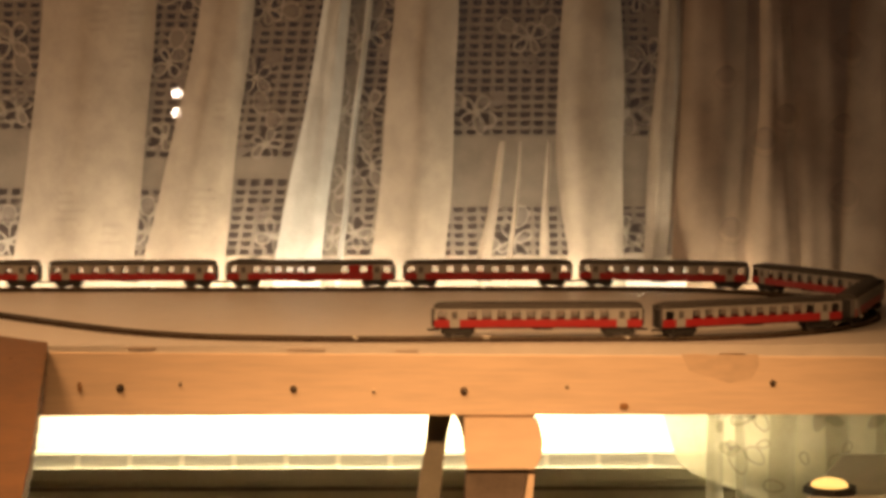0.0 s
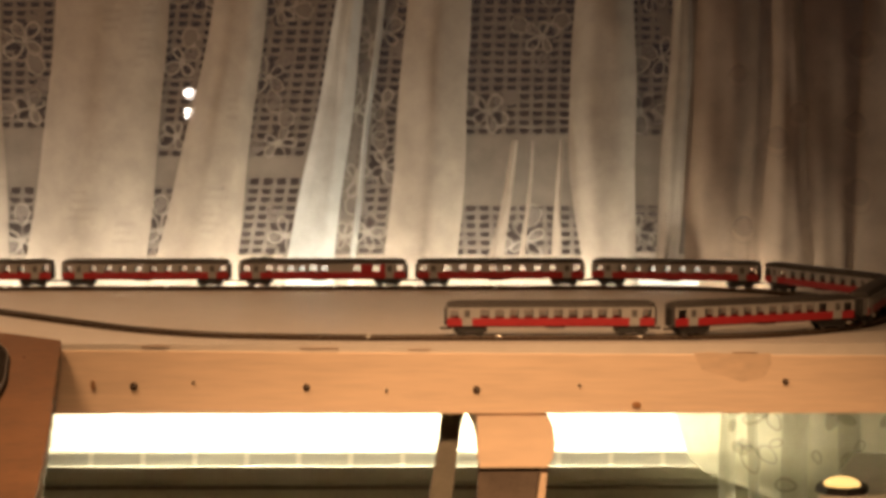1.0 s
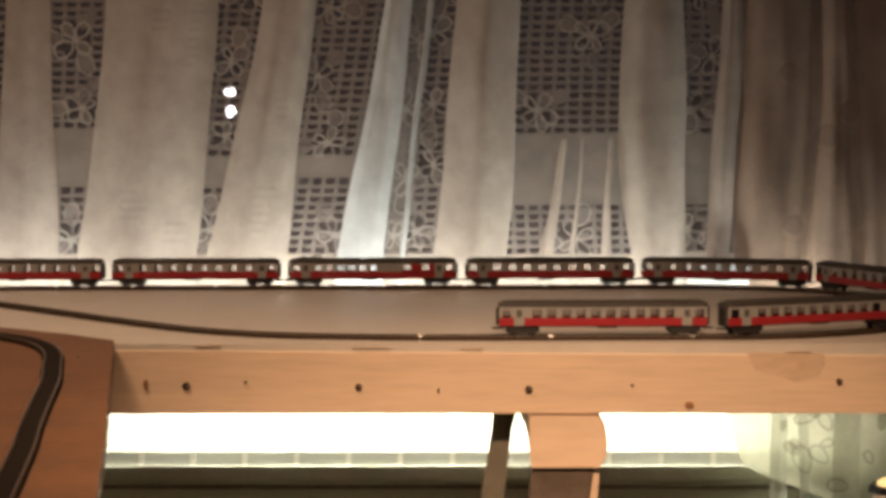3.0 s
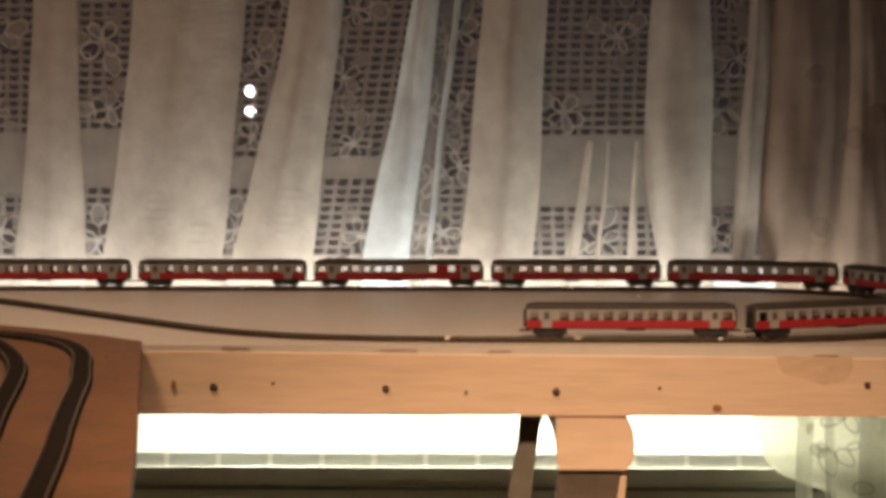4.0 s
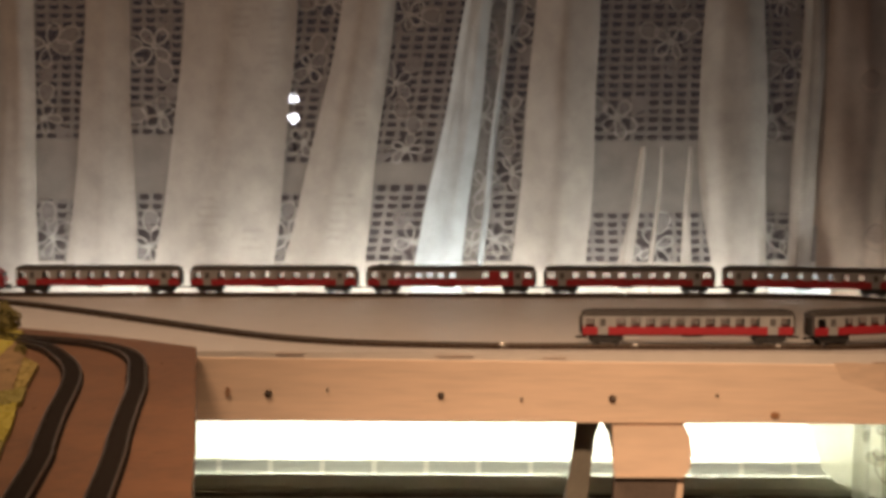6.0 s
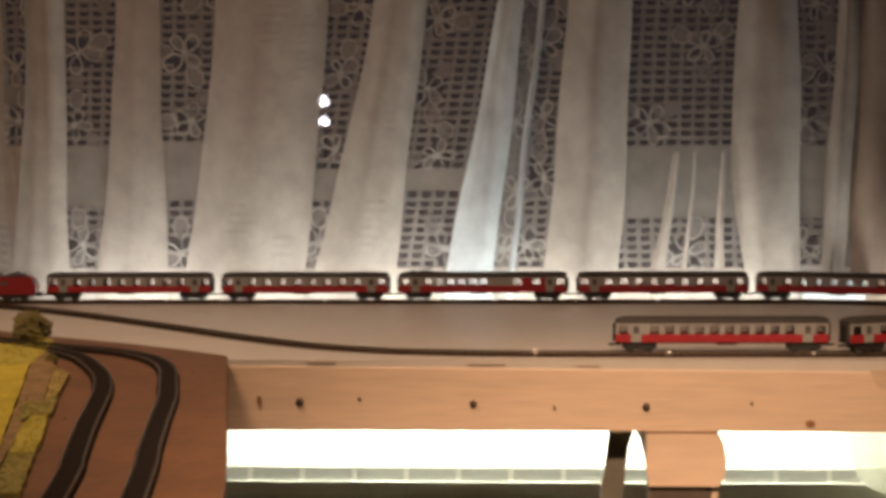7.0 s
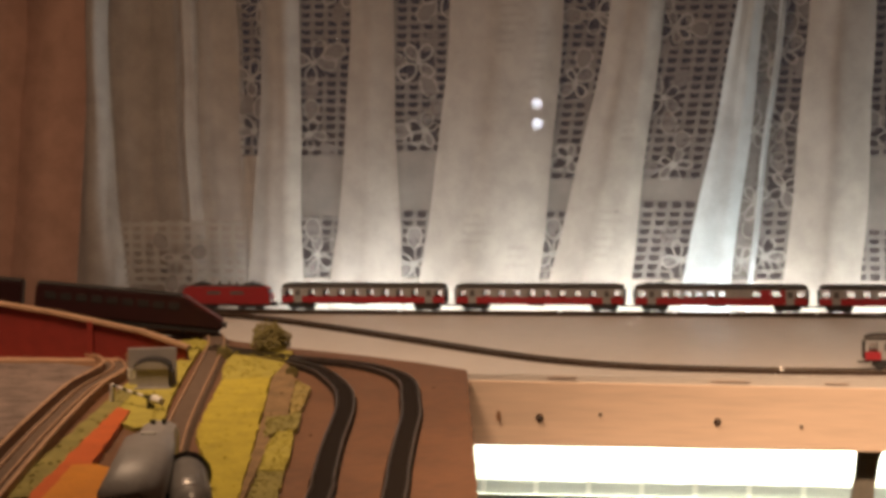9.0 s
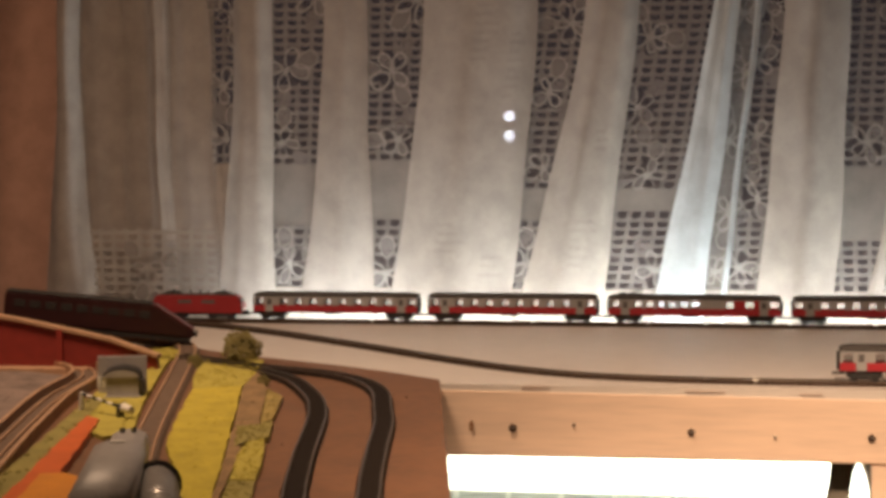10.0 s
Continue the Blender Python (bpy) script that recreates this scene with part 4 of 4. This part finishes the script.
part("footing", slab([(-0.95, -0.022), (-0.66, -0.012), (-0.575, -0.004), (-0.575, 0.010), (-0.95, 0.010)], ZP, ZP + 0.004, 0.001), TAN, ramp_wall, "pale tan footing strip")
part("deck", sweep([p + Vector((0, 0, ZP - 0.004)) for p in west if p.x < -0.60], [(-0.03, -0.002), (-0.03, 0.004), (0.03, 0.004), (0.03, -0.002)]), BLACK, ramp_wall)


def meadow(name, label, pts, material, h, bumps=0.0012):
    """A patch of scattered turf with an uneven edge and tufts."""
    ob = thing(name, label, "model field")
    part("turf", slab(pts, ZP, ZP + h, 0.0007), material, ob)
    bm = bmesh.new()
    xs, ys = [p[0] for p in pts], [p[1] for p in pts]
    n = 0
    while n < 220:
        x, y = random.uniform(min(xs), max(xs)), random.uniform(min(ys), max(ys))
        inside = False
        for (x0, y0), (x1, y1) in zip(pts, pts[1:] + pts[:1]):
            if (y0 > y) != (y1 > y) and x < (x1 - x0) * (y - y0) / (y1 - y0) + x0:
                inside = not inside
        n += 1
        if inside:
            r = random.uniform(0.5, 1.4) * bumps
            bmesh.ops.create_icosphere(bm, subdivisions=1, radius=r, matrix=Matrix.Translation((x, y, ZP + h)))
    tagged(part("tuft_layer", bm, material, ob), kind="stuff")
    return ob


meadow("yellow_field", "bright yellow flocked model field", [(-0.459, -0.108), (-0.427, -0.089), (-0.393, -0.243), (-0.368, -0.358), (-0.343, -0.473), (-0.318, -0.590), (-0.330, -0.590), (-0.361, -0.485), (-0.404, -0.365), (-0.426, -0.270)], YELLOW, 0.004, 0.0008)
meadow("yellow_field", "yellow-green flocked strip beside the track", [(-0.500, 0.072), (-0.478, 0.098), (-0.450, 0.075), (-0.436, -0.012), (-0.4275, -0.086), (-0.459, -0.105), (-0.478, -0.040)], YELLOW_GREEN, 0.003, 0.0012)
meadow("earth_path", "tan earth path between the model fields", [(-0.440, 0.012), (-0.405, -0.102), (-0.387, -0.189), (-0.369, -0.271), (-0.372, -0.303), (-0.355, -0.378), (-0.338, -0.473), (-0.322, -0.560), (-0.328, -0.556), (-0.3425, -0.473), (-0.367, -0.358), (-0.392, -0.243), (-0.425, -0.095), (-0.435, -0.033)], EARTH, 0.0028, 0.0008)
meadow("yellow_field", "dull yellow flocked patch beside the path", [(-0.405, -0.098), (-0.384, -0.140), (-0.3655, -0.250), (-0.369, -0.268), (-0.386, -0.189)], DULL_YELLOW, 0.0034, 0.0010)
meadow("green_patch", "olive green scatter patch on the path", [(-0.381, -0.280), (-0.3695, -0.2705), (-0.364, -0.255), (-0.350, -0.325), (-0.3595, -0.338), (-0.363, -0.358)], GREEN, 0.0034, 0.0010)
meadow("yellow_field", "small yellow-green patch at the path", [(-0.3585, -0.3405), (-0.3505, -0.331), (-0.332, -0.416), (-0.322, -0.471), (-0.3365, -0.472), (-0.3545, -0.378)], YELLOW_GREEN, 0.0036, 0.001)
meadow("green_patch", "olive brown scatter at the front of the field", [(-0.3365, -0.4745), (-0.3215, -0.4735), (-0.298, -0.590), (-0.314, -0.590)], GREEN, 0.0032, 0.001)
meadow("yellow_field", "yellow-green grass round the grey signal house", [(-0.575, 0.045), (-0.535, 0.10), (-0.510, -0.02), (-0.475, -0.18), (-0.440, -0.32), (-0.455, -0.33), (-0.480, -0.30), (-0.515, -0.20), (-0.535, -0.06)], YELLOW_GREEN, 0.003, 0.0014)
meadow("green_patch", "dark green grass strip beside the tan rails", [(-0.522, -0.15), (-0.505, -0.18), (-0.468, -0.36), (-0.432, -0.56), (-0.452, -0.57), (-0.495, -0.31)], GREEN, 0.0034, 0.0014)
meadow("yellow_field", "pale yellow flocked corner behind the track", [(-0.575, 0.120), (-0.556, 0.158), (-0.540, 0.140), (-0.526, 0.095), (-0.548, 0.070)], YELLOW_GREEN, 0.003, 0.001)
meadow("grey_ground", "dark grey gravel beside the tan rails", [(-0.90, 0.0), (-0.64, 0.005), (-0.585, -0.03), (-0.565, -0.165), (-0.536, -0.32), (-0.49, -0.55), (-0.90, -0.55)], mat("grey_gravel", (0.26, 0.19, 0.16), 0.95, vary=0.3, scale=60, bump=0.5), 0.002, 0.0012)


def bush(label, x, y, r):
    """A sponge bush: stem, twigs and many small leaves."""
    ob = thing("model_bush", label, "model tree", m=pose(x, y, ZP))
    bm = cyl((0, 0, 0), (0, 0, r * 0.7), r * 0.14, r * 0.08, 8)
    for k in range(7):
        a = k * 0.9
        add_cyl(bm, (0, 0, r * 0.5), (r * 0.6 * math.cos(a), r * 0.6 * math.sin(a), r * (0.9 + 0.1 * (k % 3))), r * 0.06, r * 0.03, 5)
    part("trunk", bm, EARTH, ob)
    bm = bmesh.new()
    for k in range(1100):
        u, a = random.uniform(-0.6, 1), random.uniform(0, 2 * math.pi)
        q = math.sqrt(max(0, 1 - u * u))
        d = r * random.uniform(0.55, 1.03) * (1 + 0.12 * math.sin(3 * a + 5 * u))
        p = Vector((q * math.cos(a) * d, q * math.sin(a) * d, r * 0.62 + u * d))
        m = Matrix.Translation(p) @ Euler((random.uniform(0, 6), random.uniform(0, 6), 0)).to_matrix().to_4x4()
        bmesh.ops.create_icosphere(bm, subdivisions=1, radius=r * random.uniform(0.05, 0.11), matrix=m @ Matrix.Diagonal((1, 0.8, 0.5, 1)))
    tagged(part("crown", bm, LEAF, ob, "olive foam leaves"), kind="stuff")
    return ob


bush("round olive foam bush at the end of the field", -0.470, 0.080, 0.0158)
bush("low olive foam shrub beside the track", -0.500, 0.045, 0.0065)
bush("low olive foam shrub beside the track", -0.418, -0.060, 0.005)
bush("low brown foam shrub near the signal house", -0.562, 0.012, 0.006)

# signal house
house = thing("model_house", "small grey model signal house with arched roof", "model house", m=pose(-0.5005, -0.145, ZP + 0.003, 0, 0, 13) @ Matrix.Scale(0.80, 4))
part("wall", box(-0.0135, 0.0150, -0.011, 0.018, 0, 0.0195, 0.0006), GREY, house)
part("back_board", box(-0.0235, 0.0205, 0.0185, 0.0215, -0.003, 0.0335, 0.0005), GREY, house, "pale grey upright back board")
bm = bmesh.new()
arc = [(0.0165 * math.cos(math.pi * k / 12), 0.0185 + 0.0075 * math.sin(math.pi * k / 12)) for k in range(13)]
for (x0, z0), (x1, z1) in zip(arc, arc[1:]):
    for ya, yb in ((-0.0125, 0.0185),):
        q = [bm.verts.new(p) for p in ((x0, ya, z0), (x1, ya, z1), (x1, yb, z1), (x0, yb, z0), (x0, ya, z0 - 0.0016), (x1, ya, z1 - 0.0016), (x1, yb, z1 - 0.0016), (x0, yb, z0 - 0.0016))]
        for f in ((0, 1, 2, 3), (7, 6, 5, 4), (0, 4, 5, 1), (3, 2, 6, 7), (0, 3, 7, 4), (1, 5, 6, 2)):
            bm.faces.new([q[i] for i in f])
bmesh.ops.recalc_face_normals(bm, faces=bm.faces)
part("arched_roof", bm, BLACK, house, "black arched roof")
gable = [(0.0152 * math.cos(math.pi * k / 12), 0.0180 + 0.0066 * math.sin(math.pi * k / 12)) for k in range(13)]
piece = part("gable", slab(gable, 0.0100, 0.0130), GREY, house)
piece.matrix_basis = pose(0, 0, 0, 90, 0, 0)
part("window", box(-0.0215, -0.0140, -0.0115, -0.0100, 0.0095, 0.0185, 0.0004), WHITE_PAINT, house, "white window")
part("window_bar", box(-0.0180, -0.0174, -0.0120, -0.0114, 0.0105, 0.0180), BLACK, house)
part("lean_to", box(0.0150, 0.0185, -0.0070, 0.0180, 0, 0.0150, 0.0004), GREY_DARK, house)
part("plinth", box(-0.016, 0.017, -0.0150, -0.0110, -0.003, 0.0015, 0.0004), GREY, house)

# striped barrier
bar = thing("model_barrier", "small black and white striped level crossing barrier", "model barrier", m=pose(-0.4865, -0.2350, ZP + 0.003, 0, 6, -37))
for i in range(8):
    part("stripe", cyl((-0.024 + i * 0.006, 0, 0.009), (-0.018 + i * 0.006, 0, 0.009), 0.0011, None, 8), WHITE_PAINT if i % 2 else BLACK, bar)
part("post", box(-0.0255, -0.0225, -0.0015, 0.0015, -0.003, 0.010, 0.0003), WHITE_PAINT, bar)
part("pivot_post", box(0.0185, 0.0225, -0.002, 0.002, -0.006, 0.011, 0.0004), BLACK, bar)
part("counterweight", cyl((0.024, 0, 0.0092), (0.033, 0, 0.0092), 0.0032, 0.0026, 12), WHITE_PAINT, bar, "white counterweight")

# grey railcar and silver tank
car = thing("grey_railcar", "grey plastic model railcar with rounded roof", "model railcar", m=pose(-0.3790, -0.540, ZP, 0, 0, 103.5))
prof = [(-0.0135, 0.004), (-0.0140, 0.018), (-0.0120, 0.0225), (-0.006, 0.0250), (0.006, 0.0250), (0.0120, 0.0225), (0.0140, 0.018), (0.0135, 0.004)]
bm = sweep([Vector((-0.12, 0, 0)), Vector((0.104, 0, 0)), Vector((0.113, 0, 0))], prof)
for v in bm.verts:
    v.co.y *= 0.78
    if v.co.x > 0.108:
        v.co.y *= 0.88
        v.co.z = 0.004 + (v.co.z - 0.004) * 0.9
part("body", bm, GREY, car)
bm = sweep([Vector((-0.12, 0, 0)), Vector((0.020, 0, 0)), Vector((0.032, 0, 0))], [(a * 1.05, 0.0118 + (b - 0.004) * 0.95) for a, b in prof])
for v in bm.verts:
    if v.co.x > 0.026:
        v.co.y *= 0.62
        v.co.z -= 0.0045 if v.co.z > 0.02 else 0
part("hood", bm, GREY, car, "raised rounded grey hood", True)
for y in (-0.0032, 0.0032):
    part("vent", cyl((0.092, y, 0.0245), (0.092, y, 0.0275), 0.0015, None, 10), BLACK, car)
part("lamp_pair", box(0.0100, 0.0140, -0.004, 0.004, 0.0310, 0.0328, 0.0004), WHITE_PAINT, car)
for x in (-0.07, 0.005, 0.035):
    for y in (-0.0165, 0.0165):
        part("wheel", cyl((x, y - 0.002, 0.0075), (x, y + 0.002, 0.0075), 0.0075, None, 16), BLACK, car)
tank = thing("silver_tank", "shiny silver ribbed model tank with dark end", "model tank", m=pose(-0.3500, -0.562, ZP, 0, 0, 108))
part("barrel", cyl((-0.06, 0, 0.0120), (0.024, 0, 0.0120), 0.0100, None, 28), SILVER, tank, "", True)
for i in range(8):
    part("rib", cyl((-0.058 + i * 0.0102, 0, 0.0120), (-0.0556 + i * 0.0102, 0, 0.0120), 0.0107, None, 28), SILVER, tank)
part("end_cap", cyl((0.024, 0, 0.0120), (0.032, 0, 0.0120), 0.0130, 0.0118, 18), BLACK, tank, "black end ring")
part("saddle", box(-0.055, 0.016, -0.008, 0.008, 0.0, 0.004, 0.0006), BLACK, tank)

ramp = thing("orange_ramp", "orange plastic strip lying across the landscape", "model ramp")
part("strip", slab([(-0.490, -0.257), (-0.477, -0.270), (-0.418, -0.545), (-0.375, -0.72), (-0.40, -0.72), (-0.440, -0.540)], ZP, ZP + 0.005, 0.0008), ORANGE, ramp)
part("block", slab([(-0.438, -0.492), (-0.426, -0.488), (-0.406, -0.503), (-0.385, -0.60), (-0.415, -0.61)], ZP, ZP + 0.008, 0.0006), AMBER, ramp, "amber plastic block")
